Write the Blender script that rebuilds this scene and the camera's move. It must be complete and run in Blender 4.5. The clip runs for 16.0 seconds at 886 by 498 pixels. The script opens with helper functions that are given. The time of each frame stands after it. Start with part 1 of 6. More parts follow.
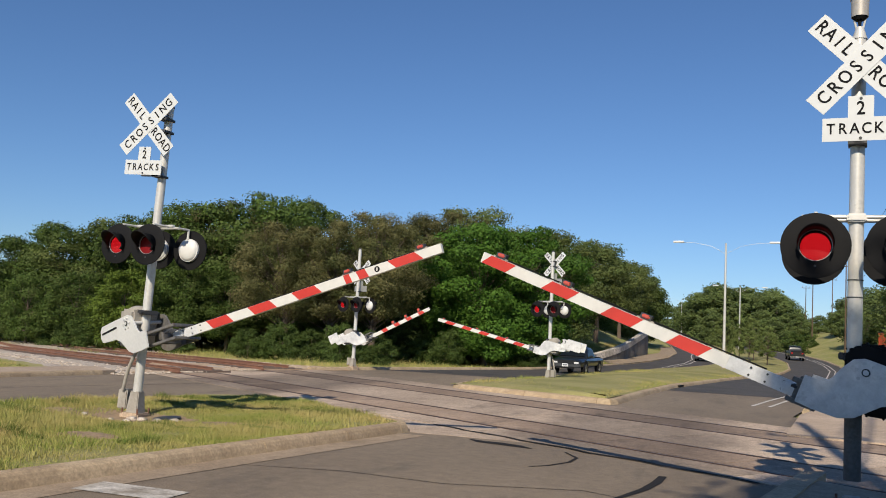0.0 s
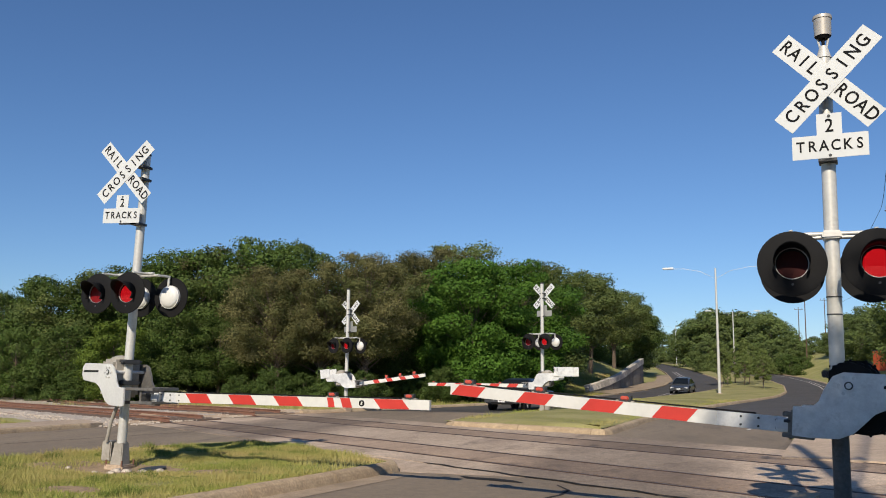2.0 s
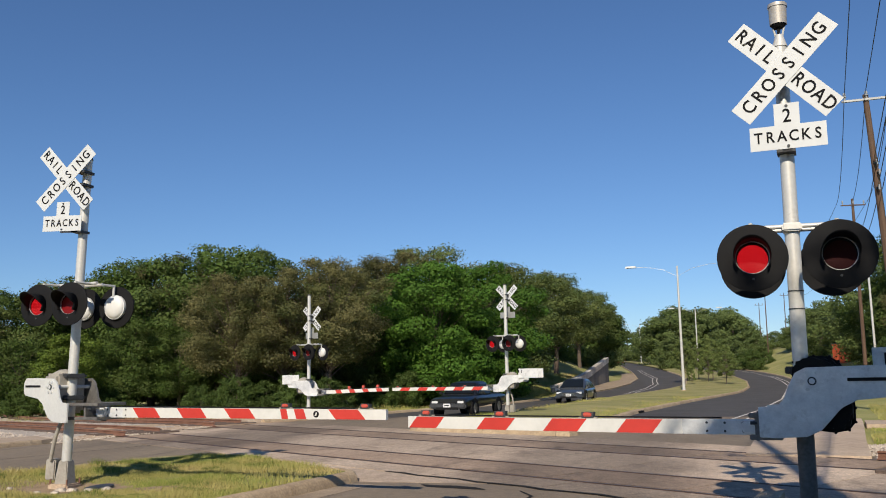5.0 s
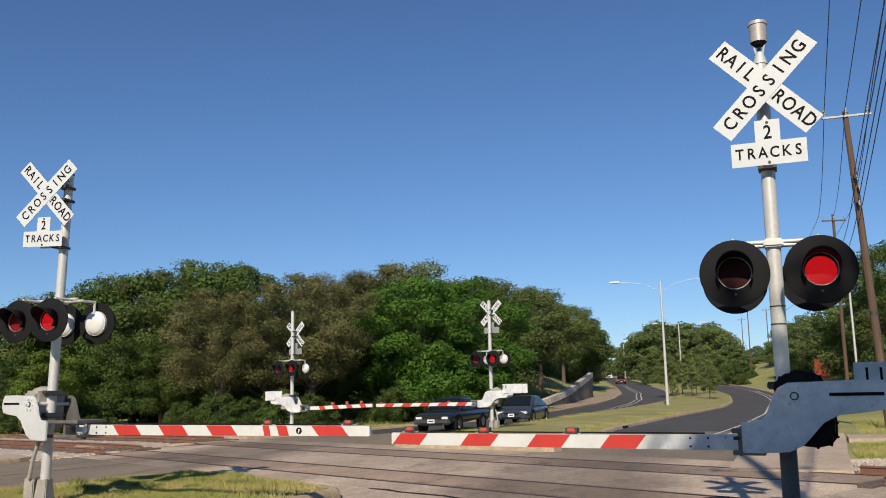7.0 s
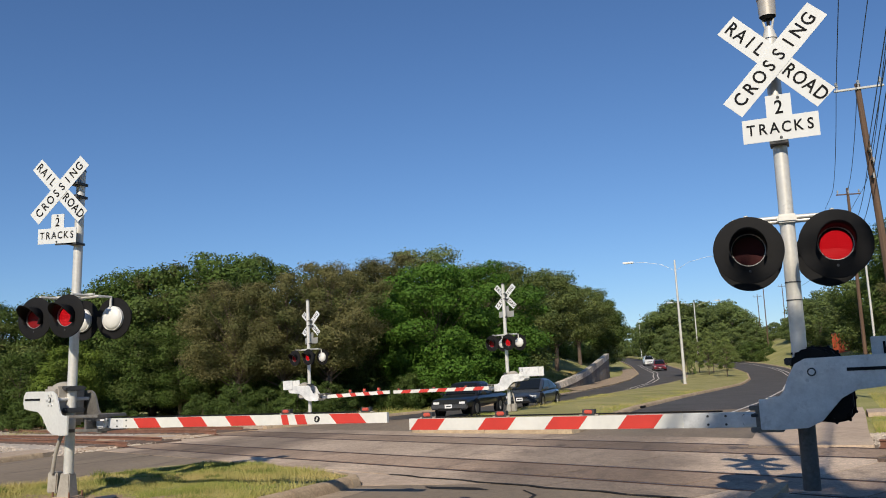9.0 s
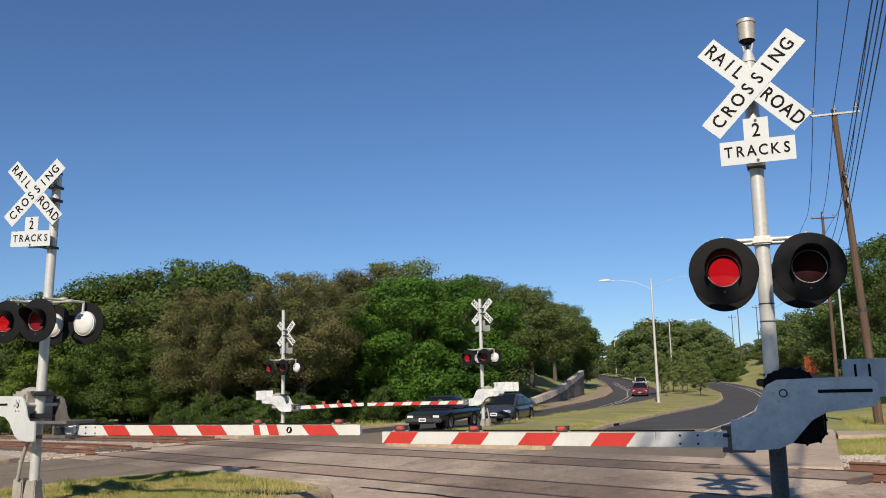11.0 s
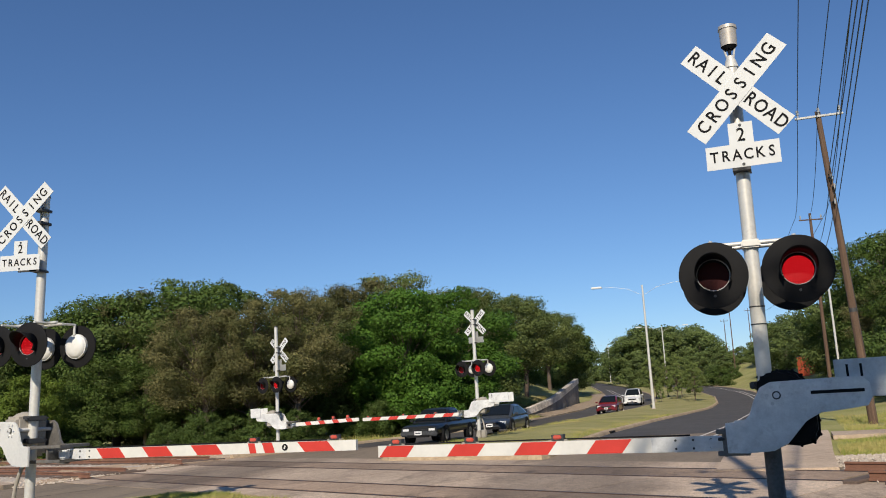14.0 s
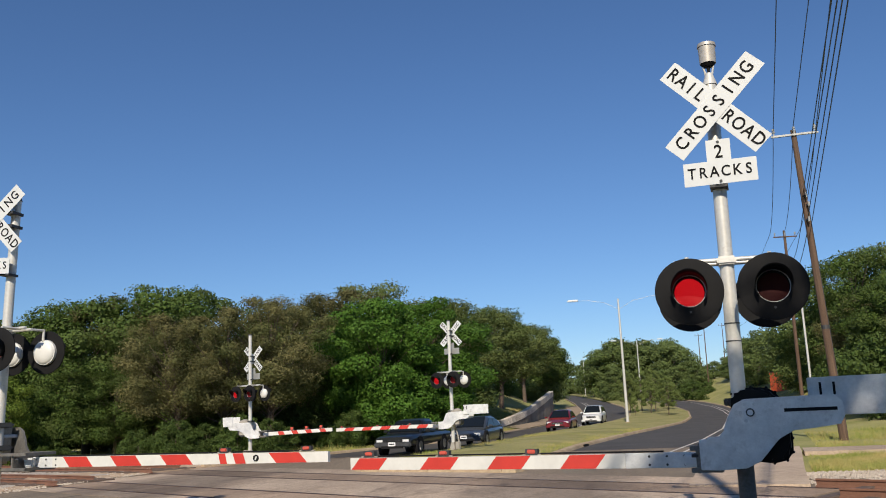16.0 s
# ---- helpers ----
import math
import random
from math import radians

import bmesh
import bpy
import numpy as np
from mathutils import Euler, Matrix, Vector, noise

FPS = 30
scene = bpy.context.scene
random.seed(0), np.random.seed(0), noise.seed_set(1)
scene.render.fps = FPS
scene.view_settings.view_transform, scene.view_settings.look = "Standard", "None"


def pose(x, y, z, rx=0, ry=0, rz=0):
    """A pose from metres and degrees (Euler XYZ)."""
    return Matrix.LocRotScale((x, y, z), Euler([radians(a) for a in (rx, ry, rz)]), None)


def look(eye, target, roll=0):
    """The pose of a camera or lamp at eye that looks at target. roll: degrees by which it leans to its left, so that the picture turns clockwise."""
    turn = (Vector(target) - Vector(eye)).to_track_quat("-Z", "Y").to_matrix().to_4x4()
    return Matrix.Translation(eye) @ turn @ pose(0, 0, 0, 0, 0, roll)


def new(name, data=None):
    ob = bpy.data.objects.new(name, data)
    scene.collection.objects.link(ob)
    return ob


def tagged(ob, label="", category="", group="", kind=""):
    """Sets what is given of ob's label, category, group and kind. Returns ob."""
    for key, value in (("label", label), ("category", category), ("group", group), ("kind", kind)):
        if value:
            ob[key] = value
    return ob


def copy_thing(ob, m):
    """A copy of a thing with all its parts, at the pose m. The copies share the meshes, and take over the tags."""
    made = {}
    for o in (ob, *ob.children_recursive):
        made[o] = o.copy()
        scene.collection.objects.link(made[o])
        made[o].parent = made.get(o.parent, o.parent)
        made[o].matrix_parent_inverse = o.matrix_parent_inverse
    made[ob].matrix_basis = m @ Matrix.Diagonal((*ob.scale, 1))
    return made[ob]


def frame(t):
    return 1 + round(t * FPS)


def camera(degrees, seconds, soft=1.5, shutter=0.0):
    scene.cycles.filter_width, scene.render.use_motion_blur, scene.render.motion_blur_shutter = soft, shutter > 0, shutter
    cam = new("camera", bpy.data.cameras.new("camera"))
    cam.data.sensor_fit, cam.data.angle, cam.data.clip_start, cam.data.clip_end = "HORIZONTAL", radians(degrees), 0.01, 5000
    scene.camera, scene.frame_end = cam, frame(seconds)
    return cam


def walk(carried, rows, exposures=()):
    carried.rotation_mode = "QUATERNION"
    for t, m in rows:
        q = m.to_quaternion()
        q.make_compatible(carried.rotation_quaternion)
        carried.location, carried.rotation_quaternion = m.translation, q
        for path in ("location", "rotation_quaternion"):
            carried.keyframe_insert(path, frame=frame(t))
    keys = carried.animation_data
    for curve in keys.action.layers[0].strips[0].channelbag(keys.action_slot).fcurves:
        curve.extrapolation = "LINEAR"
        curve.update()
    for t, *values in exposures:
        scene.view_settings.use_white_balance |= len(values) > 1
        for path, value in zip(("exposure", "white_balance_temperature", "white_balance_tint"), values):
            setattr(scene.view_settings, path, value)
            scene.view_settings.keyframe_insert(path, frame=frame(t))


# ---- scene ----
cam = camera(54.2, 16.0, soft=1.0)
PATH = [
    (0.0, -0.165, -0.470, 1.534, 95.82, -3.09, 18.21),
    (0.5, -0.145, -0.522, 1.524, 95.34, -1.88, 19.94),
    (1.0, -0.104, -0.532, 1.536, 95.99, -0.48, 20.20),
    (1.5, -0.041, -0.473, 1.540, 97.02, 0.47, 19.23),
    (2.0, -0.038, -0.377, 1.513, 98.29, -0.57, 17.94),
    (2.5, -0.149, -0.122, 1.555, 100.56, -3.49, 16.35),
    (3.0, -0.138, -0.032, 1.543, 100.52, -2.28, 15.30),
    (3.5, -0.084, 0.018, 1.538, 99.18, -0.36, 15.81),
    (4.0, -0.049, 0.008, 1.531, 98.37, 0.73, 16.65),
    (6.5, -0.010, -0.006, 1.548, 99.20, 1.06, 14.44),
    (7.0, -0.014, 0.007, 1.543, 99.50, 1.13, 14.77),
    (7.5, -0.028, 0.027, 1.535, 98.90, 1.59, 15.49),
    (8.0, -0.020, 0.036, 1.539, 98.48, 2.12, 15.98),
    (8.5, -0.010, 0.012, 1.543, 98.55, 2.63, 16.10),
    (11.0, -0.003, 0.020, 1.545, 99.39, 1.40, 14.22),
    (11.5, -0.001, 0.015, 1.541, 99.83, 1.62, 13.80),
    (12.0, -0.004, 0.013, 1.544, 99.93, 2.25, 13.76),
    (12.5, 0.005, 0.021, 1.546, 99.69, 3.34, 13.88),
    (13.0, 0.003, 0.020, 1.547, 99.64, 3.78, 13.78),
    (13.5, -0.001, 0.009, 1.546, 99.81, 3.37, 13.78),
    (14.0, 0.004, 0.000, 1.543, 100.18, 3.12, 13.90),
    (14.5, 0.000, 0.000, 1.545, 100.42, 2.74, 13.77),
    (15.0, 0.000, 0.009, 1.547, 100.42, 2.57, 13.55),
    (15.5, 0.001, 0.004, 1.547, 100.69, 2.55, 12.94),
    (16.0, 0.001, 0.052, 1.563, 100.79, 2.39, 12.25),
]
walk(cam, [(t, pose(*p)) for t, *p in PATH], exposures=[(0, -0.03, 5800, 11.5), (16, -0.03, 5800, 11.5)])

# ---- light: late-afternoon sun behind the camera, clear sky ----
SUN_ELEV = 35.0
world = bpy.data.worlds.new("sky")
scene.world = world
world.use_nodes = True
wn = world.node_tree
sky = wn.nodes.new("ShaderNodeTexSky")
sky.sky_type = "NISHITA"
sky.sun_disc = False
sky.sun_elevation = radians(SUN_ELEV)
sky.sun_rotation = radians(180)
sky.altitude = 200
sky.air_density, sky.dust_density, sky.ozone_density = 1.0, 0.0, 6.0
wn.links.new(sky.outputs[0], wn.nodes["Background"].inputs[0])
wn.nodes["Background"].inputs[1].default_value = 0.088
sun = new("sun", bpy.data.lights.new("sun", "SUN"))
sun.data.energy, sun.data.angle, sun.data.color = 5.2, radians(0.53), (1.0, 0.84, 0.60)
sun.matrix_world = look((0.3, -10, 10 * math.tan(radians(SUN_ELEV))), (0, 0, 0))


# ---- materials ----
def nodes_of(name):
    m = bpy.data.materials.new(name)
    m.use_nodes = True
    nt = m.node_tree
    return m, nt, nt.nodes["Principled BSDF"]


def mix(nt, a, b, fac, kind="MIX"):
    n = nt.nodes.new("ShaderNodeMix")
    n.data_type, n.blend_type = "RGBA", kind
    for sock, v in ((n.inputs[0], fac), (n.inputs[6], a), (n.inputs[7], b)):
        if hasattr(v, "links"):
            nt.links.new(v, sock)
        elif sock is n.inputs[0]:
            sock.default_value = v
        else:
            sock.default_value = (*v, 1)
    return n.outputs[2]


def noise_of(nt, scale, detail=4.0, rough=0.55, coords="Object", stretch=None):
    tc = nt.nodes.new("ShaderNodeTexCoord")
    n = nt.nodes.new("ShaderNodeTexNoise")
    n.inputs["Scale"].default_value, n.inputs["Detail"].default_value = scale, detail
    n.inputs["Roughness"].default_value = rough
    if stretch:
        mp = nt.nodes.new("ShaderNodeMapping")
        mp.inputs["Scale"].default_value = stretch
        nt.links.new(tc.outputs[coords], mp.inputs[0])
        nt.links.new(mp.outputs[0], n.inputs[0])
    else:
        nt.links.new(tc.outputs[coords], n.inputs[0])
    return n.outputs[0]


def ramp(nt, fac, lo, hi):
    n = nt.nodes.new("ShaderNodeMapRange")
    n.inputs[1].default_value, n.inputs[2].default_value = lo, hi
    nt.links.new(fac, n.inputs[0])
    return n.outputs[0]


def bump(nt, bsdf, height, strength, dist=0.01):
    b = nt.nodes.new("ShaderNodeBump")
    b.inputs["Strength"].default_value, b.inputs["Distance"].default_value = strength, dist
    nt.links.new(height, b.inputs["Height"])
    nt.links.new(b.outputs[0], bsdf.inputs["Normal"])


def surface(name, c1, c2, big=0.6, fine=40.0, rough=0.85, metal=0.0, c3=None, third=3.0, bumps=0.3, dist=0.008, per_piece=0.0,
            stretch=None, grit=0.2, mid=0.0, lanes=()):
    """A surface of two colours that drift at one scale, a third in patches, and fine grain. lanes: the middle and half
    width of darker stripes along y."""
    m, nt, b = nodes_of(name)
    col = mix(nt, c1, c2, ramp(nt, noise_of(nt, big, stretch=stretch), 0.35, 0.65))
    if c3:
        col = mix(nt, col, c3, ramp(nt, noise_of(nt, third, 6, 0.7, stretch=stretch), 0.55, 0.75))
    grain = noise_of(nt, fine, 3)
    g = nt.nodes.new("ShaderNodeMapRange")
    g.inputs[1].default_value, g.inputs[2].default_value = 0.3, 0.7
    g.inputs[3].default_value, g.inputs[4].default_value = 1 - grit, 1 + grit
    nt.links.new(grain, g.inputs[0])
    hv = nt.nodes.new("ShaderNodeHueSaturation")
    nt.links.new(col, hv.inputs["Color"])
    nt.links.new(g.outputs[0], hv.inputs["Value"])
    out = hv.outputs[0]
    if mid:
        r = nt.nodes.new("ShaderNodeMapRange")
        r.inputs[1].default_value, r.inputs[2].default_value = 0.32, 0.68
        r.inputs[3].default_value, r.inputs[4].default_value = 1 - mid, 1 + mid
        nt.links.new(noise_of(nt, 6.0, 8, 0.8), r.inputs[0])
        h3 = nt.nodes.new("ShaderNodeHueSaturation")
        nt.links.new(out, h3.inputs["Color"])
        nt.links.new(r.outputs[0], h3.inputs["Value"])
        out = h3.outputs[0]
    for at, half in lanes:
        tc = nt.nodes.new("ShaderNodeTexCoord")
        xyz = nt.nodes.new("ShaderNodeSeparateXYZ")
        nt.links.new(tc.outputs["Object"], xyz.inputs[0])
        sway = nt.nodes.new("ShaderNodeMath")
        sway.operation = "MULTIPLY_ADD"
        sway.inputs[1].default_value = 2.6
        nt.links.new(noise_of(nt, 0.55, 6, 0.65), sway.inputs[0])
        nt.links.new(xyz.outputs[0], sway.inputs[2])
        off = nt.nodes.new("ShaderNodeMath")
        off.operation = "SUBTRACT"
        off.inputs[1].default_value = at + 1.3
        nt.links.new(sway.outputs[0], off.inputs[0])
        far = nt.nodes.new("ShaderNodeMath")
        far.operation = "ABSOLUTE"
        nt.links.new(off.outputs[0], far.inputs[0])
        r = nt.nodes.new("ShaderNodeMapRange")
        r.interpolation_type = "SMOOTHSTEP"
        r.inputs[1].default_value, r.inputs[2].default_value = half * 0.5, half * 1.25
        r.inputs[3].default_value, r.inputs[4].default_value = 0.52, 1.0
        nt.links.new(far.outputs[0], r.inputs[0])
        h4 = nt.nodes.new("ShaderNodeHueSaturation")
        nt.links.new(out, h4.inputs["Color"])
        nt.links.new(r.outputs[0], h4.inputs["Value"])
        out = h4.outputs[0]
    if per_piece:
        oi = nt.nodes.new("ShaderNodeObjectInfo")
        r = nt.nodes.new("ShaderNodeMapRange")
        r.inputs[3].default_value, r.inputs[4].default_value = 1 - per_piece, 1 + per_piece
        nt.links.new(oi.outputs["Random"], r.inputs[0])
        h2 = nt.nodes.new("ShaderNodeHueSaturation")
        nt.links.new(out, h2.inputs["Color"])
        nt.links.new(r.outputs[0], h2.inputs["Value"])
        out = h2.outputs[0]
    nt.links.new(out, b.inputs["Base Color"])
    b.inputs["Roughness"].default_value, b.inputs["Metallic"].default_value = rough, metal
    if bumps:
        bump(nt, b, grain, bumps, dist)
    return m


def plain(name, colour, rough=0.5, metal=0.0, coat=0.0, dirt=0.0, gloss=0.5):
    m, nt, b = nodes_of(name)
    b.inputs["Specular IOR Level"].default_value = gloss
    b.inputs["Roughness"].default_value, b.inputs["Metallic"].default_value = rough, metal
    b.inputs["Coat Weight"].default_value = coat
    dark = tuple(c * (1 - dirt) for c in colour)
    nt.links.new(mix(nt, colour, dark, ramp(nt, noise_of(nt, 3.0, 6, 0.7), 0.4, 0.7)), b.inputs["Base Color"])
    return m


def foliage(name, c1, c2, c3):
    """Leaves: each leaf takes its own shade, whole boughs drift, and some light comes through."""
    m, nt, b = nodes_of(name)
    geo = nt.nodes.new("ShaderNodeNewGeometry")
    col = mix(nt, c1, c2, geo.outputs["Random Per Island"])
    col = mix(nt, col, c3, ramp(nt, noise_of(nt, 0.5, 3), 0.42, 0.68))
    oi = nt.nodes.new("ShaderNodeObjectInfo")
    r = nt.nodes.new("ShaderNodeMapRange")
    r.inputs[3].default_value, r.inputs[4].default_value = 0.8, 1.15
    nt.links.new(oi.outputs["Random"], r.inputs[0])
    hv = nt.nodes.new("ShaderNodeHueSaturation")
    nt.links.new(col, hv.inputs["Color"])
    nt.links.new(r.outputs[0], hv.inputs["Value"])
    nt.links.new(hv.outputs[0], b.inputs["Base Color"])
    b.inputs["Roughness"].default_value = 0.6
    b.inputs["Specular IOR Level"].default_value = 0.12
    tr = nt.nodes.new("ShaderNodeBsdfTranslucent")
    nt.links.new(hv.outputs[0], tr.inputs[0])
    ms = nt.nodes.new("ShaderNodeMixShader")
    ms.inputs[0].default_value = 0.07
    nt.links.new(b.outputs[0], ms.inputs[1])
    nt.links.new(tr.outputs[0], ms.inputs[2])
    nt.links.new(ms.outputs[0], nt.nodes["Material Output"].inputs[0])
    return m


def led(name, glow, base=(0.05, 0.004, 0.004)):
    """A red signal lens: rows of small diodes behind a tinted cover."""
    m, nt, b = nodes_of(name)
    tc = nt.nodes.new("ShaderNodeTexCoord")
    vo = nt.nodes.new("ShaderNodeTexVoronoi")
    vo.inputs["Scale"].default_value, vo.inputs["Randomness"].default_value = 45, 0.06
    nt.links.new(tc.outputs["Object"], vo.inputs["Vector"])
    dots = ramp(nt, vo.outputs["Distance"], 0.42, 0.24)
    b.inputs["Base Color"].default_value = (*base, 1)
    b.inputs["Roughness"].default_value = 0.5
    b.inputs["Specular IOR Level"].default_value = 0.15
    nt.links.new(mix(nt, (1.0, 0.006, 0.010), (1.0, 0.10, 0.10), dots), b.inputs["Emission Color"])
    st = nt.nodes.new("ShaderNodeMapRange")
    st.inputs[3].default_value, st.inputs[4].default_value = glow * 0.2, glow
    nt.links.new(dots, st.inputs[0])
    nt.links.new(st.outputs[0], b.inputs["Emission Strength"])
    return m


LANES = ((-1.8, 1.9), (-12.4, 2.4))
ASPHALT_OLD = surface("worn_asphalt", (0.178, 0.139, 0.097), (0.247, 0.194, 0.134), 0.45, 60, 0.9, c3=(0.120, 0.097, 0.072), third=1.1, bumps=0.5, stretch=(1.0, 0.22, 1), grit=0.3, mid=0.22)
ASPHALT_NEW = surface("dark_asphalt", (0.055, 0.050, 0.045), (0.078, 0.070, 0.063), 0.5, 60, 0.85, c3=(0.100, 0.089, 0.078), third=2, bumps=0.3, mid=0.15)
PANEL = surface("crossing_panel", (0.279, 0.200, 0.137), (0.395, 0.289, 0.204), 0.8, 45, 0.9, c3=(0.125, 0.093, 0.068), third=1.5, per_piece=0.14, stretch=(1.0, 0.3, 1), grit=0.3, mid=0.25, lanes=LANES)
DECK = surface("deck_concrete", (0.377, 0.286, 0.207), (0.546, 0.427, 0.315), 0.7, 45, 0.9, c3=(0.179, 0.138, 0.102), third=1.2, per_piece=0.16, stretch=(1.0, 0.3, 1), grit=0.3, mid=0.3, lanes=LANES)
CONCRETE = surface("concrete", (0.403, 0.304, 0.216), (0.499, 0.389, 0.282), 0.5, 40, 0.9, c3=(0.269, 0.204, 0.145), third=1.0, per_piece=0.08, mid=0.2)
KERB = surface("kerb_concrete", (0.355, 0.263, 0.163), (0.470, 0.362, 0.233), 0.9, 30, 0.9, c3=(0.230, 0.179, 0.123), third=3.2, per_piece=0.06, mid=0.22)
GUTTER = surface("gutter_concrete", (0.285, 0.214, 0.142), (0.376, 0.288, 0.197), 0.7, 40, 0.9, c3=(0.173, 0.139, 0.100), third=1.5, mid=0.25)
# wall face darkened for its shade, coping paled for the sun on it
WALL_SHADED = surface("shaded_wall_concrete", (0.15, 0.14, 0.125), (0.25, 0.23, 0.20), 0.5, 8, 0.9, c3=(0.12, 0.105, 0.088), third=1.4, stretch=(1, 1, 0.25), mid=0.25)
COPING_SUNLIT = surface("sunlit_coping", (0.50, 0.45, 0.38), (0.62, 0.56, 0.48), 1.5, 8, 0.9, c3=(0.22, 0.19, 0.155), third=1.2, mid=0.3, per_piece=0.25)
SOIL = surface("grass_ground", (0.23, 0.235, 0.06), (0.34, 0.315, 0.11), 0.25, 20, 0.95, c3=(0.30, 0.23, 0.14), third=0.5, bumps=0.6, dist=0.03)
LAWN = surface("lawn", (0.23, 0.22, 0.065), (0.33, 0.30, 0.115), 0.35, 25, 0.95, c3=(0.38, 0.29, 0.15), third=0.9, bumps=0.8, dist=0.03)
EARTH = surface("bare_earth", (0.40, 0.28, 0.175), (0.50, 0.37, 0.25), 1.0, 30, 0.95, c3=(0.30, 0.21, 0.13), third=2.5, bumps=0.6)
RUST = surface("rusty_rail", (0.16, 0.075, 0.045), (0.22, 0.11, 0.07), 2.0, 60, 0.8, bumps=0.3)
RAILTOP = surface("worn_rail_head", (0.10, 0.075, 0.06), (0.15, 0.11, 0.09), 2.0, 50, 0.5, 0.6)
STONE = surface("ballast", (0.34, 0.285, 0.23), (0.54, 0.47, 0.395), 8, 60, 0.9, c3=(0.24, 0.15, 0.10), third=1.0, grit=0.3, mid=0.2)
TIE = surface("old_tie", (0.09, 0.065, 0.05), (0.14, 0.10, 0.08), 3, 40, 0.9, stretch=(1, 8, 8))
GALV = surface("galvanised_steel", (0.52, 0.53, 0.54), (0.72, 0.72, 0.71), 1.6, 35, 0.5, 0.15, c3=(0.42, 0.41, 0.40), third=5, bumps=0.05, grit=0.05, mid=0.14)
POSTPAINT = surface("silver_paint", (0.58, 0.57, 0.54), (0.66, 0.65, 0.61), 2.0, 25, 0.42, 0.22, c3=(0.42, 0.39, 0.35), third=4, bumps=0.05, grit=0.06)
CASTING = surface("weathered_casting", (0.30, 0.275, 0.235), (0.40, 0.37, 0.32), 3.0, 30, 0.7, 0.1, c3=(0.26, 0.22, 0.17), third=5, bumps=0.1, grit=0.1)
BLACK = plain("black_paint", (0.010, 0.010, 0.011), 0.75, dirt=0.3, gloss=0.2)
DARKSTEEL = plain("dark_steel", (0.06, 0.062, 0.066), 0.55, 0.3, dirt=0.4)
SIGNWHITE = plain("white_sheeting", (0.63, 0.65, 0.66), 0.55, dirt=0.08)
SIGNBLACK = plain("black_lettering", (0.012, 0.012, 0.013), 0.8, gloss=0.1)
SIGNBACK = plain("sign_back", (0.42, 0.42, 0.40), 0.5, 0.5, dirt=0.2)
ARMWHITE = plain("white_tape", (0.68, 0.67, 0.63), 0.55, dirt=0.16)
ARMRED = plain("red_tape", (0.54, 0.038, 0.024), 0.5, dirt=0.15)
ORANGE = plain("faded_orange_paint", (0.50, 0.09, 0.03), 0.6, dirt=0.3)
LAMPRED = plain("red_lamp_glass", (0.52, 0.09, 0.06), 0.25)
HOUSING = plain("white_housing", (0.72, 0.72, 0.70), 0.5, dirt=0.12)
RINGMETAL = plain("dull_ring_metal", (0.30, 0.29, 0.28), 0.45, 0.7, dirt=0.3)
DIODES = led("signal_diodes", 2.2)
# unlit lens colours, for added leaves that hide the glowing diodes
IDLE_DARK = plain("unlit_lens_dark_red", (0.045, 0.006, 0.006), 0.45, dirt=0.3, gloss=0.12)
IDLE_RED = plain("unlit_lens_red", (0.22, 0.008, 0.010), 0.4, dirt=0.3, gloss=0.2)
GATEWHITE = surface("pale_gate_paint", (0.57, 0.57, 0.56), (0.65, 0.65, 0.63), 2.0, 25, 0.55, 0.0, c3=(0.46, 0.50, 0.46), third=4, bumps=0.05, grit=0.05)
CHANNEL = surface("grey_steel_channel", (0.13, 0.125, 0.12), (0.20, 0.19, 0.175), 3.0, 30, 0.6, 0.3, c3=(0.10, 0.075, 0.055), third=6, bumps=0.1)
BELLGREY = surface("dull_bell_metal", (0.40, 0.375, 0.34), (0.50, 0.47, 0.43), 3.0, 25, 0.5, 0.3, c3=(0.33, 0.30, 0.26), third=5, bumps=0.05, grit=0.06)
LOWER_POST = surface("dark_lower_post", (0.075, 0.08, 0.085), (0.11, 0.11, 0.11), 3.0, 30, 0.6, 0.2, c3=(0.06, 0.05, 0.045), third=6, bumps=0.1)
WOOD = surface("pole_wood", (0.085, 0.052, 0.034), (0.135, 0.085, 0.055), 1.0, 30, 0.9, stretch=(12, 12, 0.6), bumps=0.5)
BARK = surface("bark", (0.085, 0.062, 0.045), (0.14, 0.105, 0.08), 2.0, 30, 0.95, bumps=0.6)
WIRE = plain("wire", (0.02, 0.02, 0.02), 0.6)
GLASSY = plain("insulator", (0.35, 0.36, 0.36), 0.2)
WORNBAR = surface("worn_road_paint", (0.30, 0.26, 0.205), (0.60, 0.56, 0.50), 3.0, 40, 0.85, c3=(0.20, 0.165, 0.125), third=4.0, bumps=0.1, mid=0.2)
LINE = surface("road_paint", (0.55, 0.515, 0.46), (0.66, 0.62, 0.56), 1.5, 40, 0.8, c3=(0.24, 0.20, 0.165), third=5.0, bumps=0.1)
DRY = surface("trodden_earth", (0.27, 0.19, 0.115), (0.36, 0.26, 0.16), 1.6, 40, 0.95, c3=(0.19, 0.15, 0.07), third=4.0, bumps=0.8, dist=0.02, mid=0.25)
TAR = plain("crack_sealer", (0.028, 0.026, 0.025), 0.9, dirt=0.2, gloss=0.15)
TYRE = plain("tyre", (0.02, 0.02, 0.02), 0.8)
RIM = plain("alloy", (0.22, 0.22, 0.23), 0.35, 0.8)
GLASS = plain("car_glass", (0.010, 0.013, 0.016), 0.08, 0.0, gloss=0.12)
HEADLAMP = plain("headlamp", (0.75, 0.76, 0.78), 0.1, 0.2)
TAILLAMP = plain("tail_lamp", (0.4, 0.02, 0.02), 0.2)
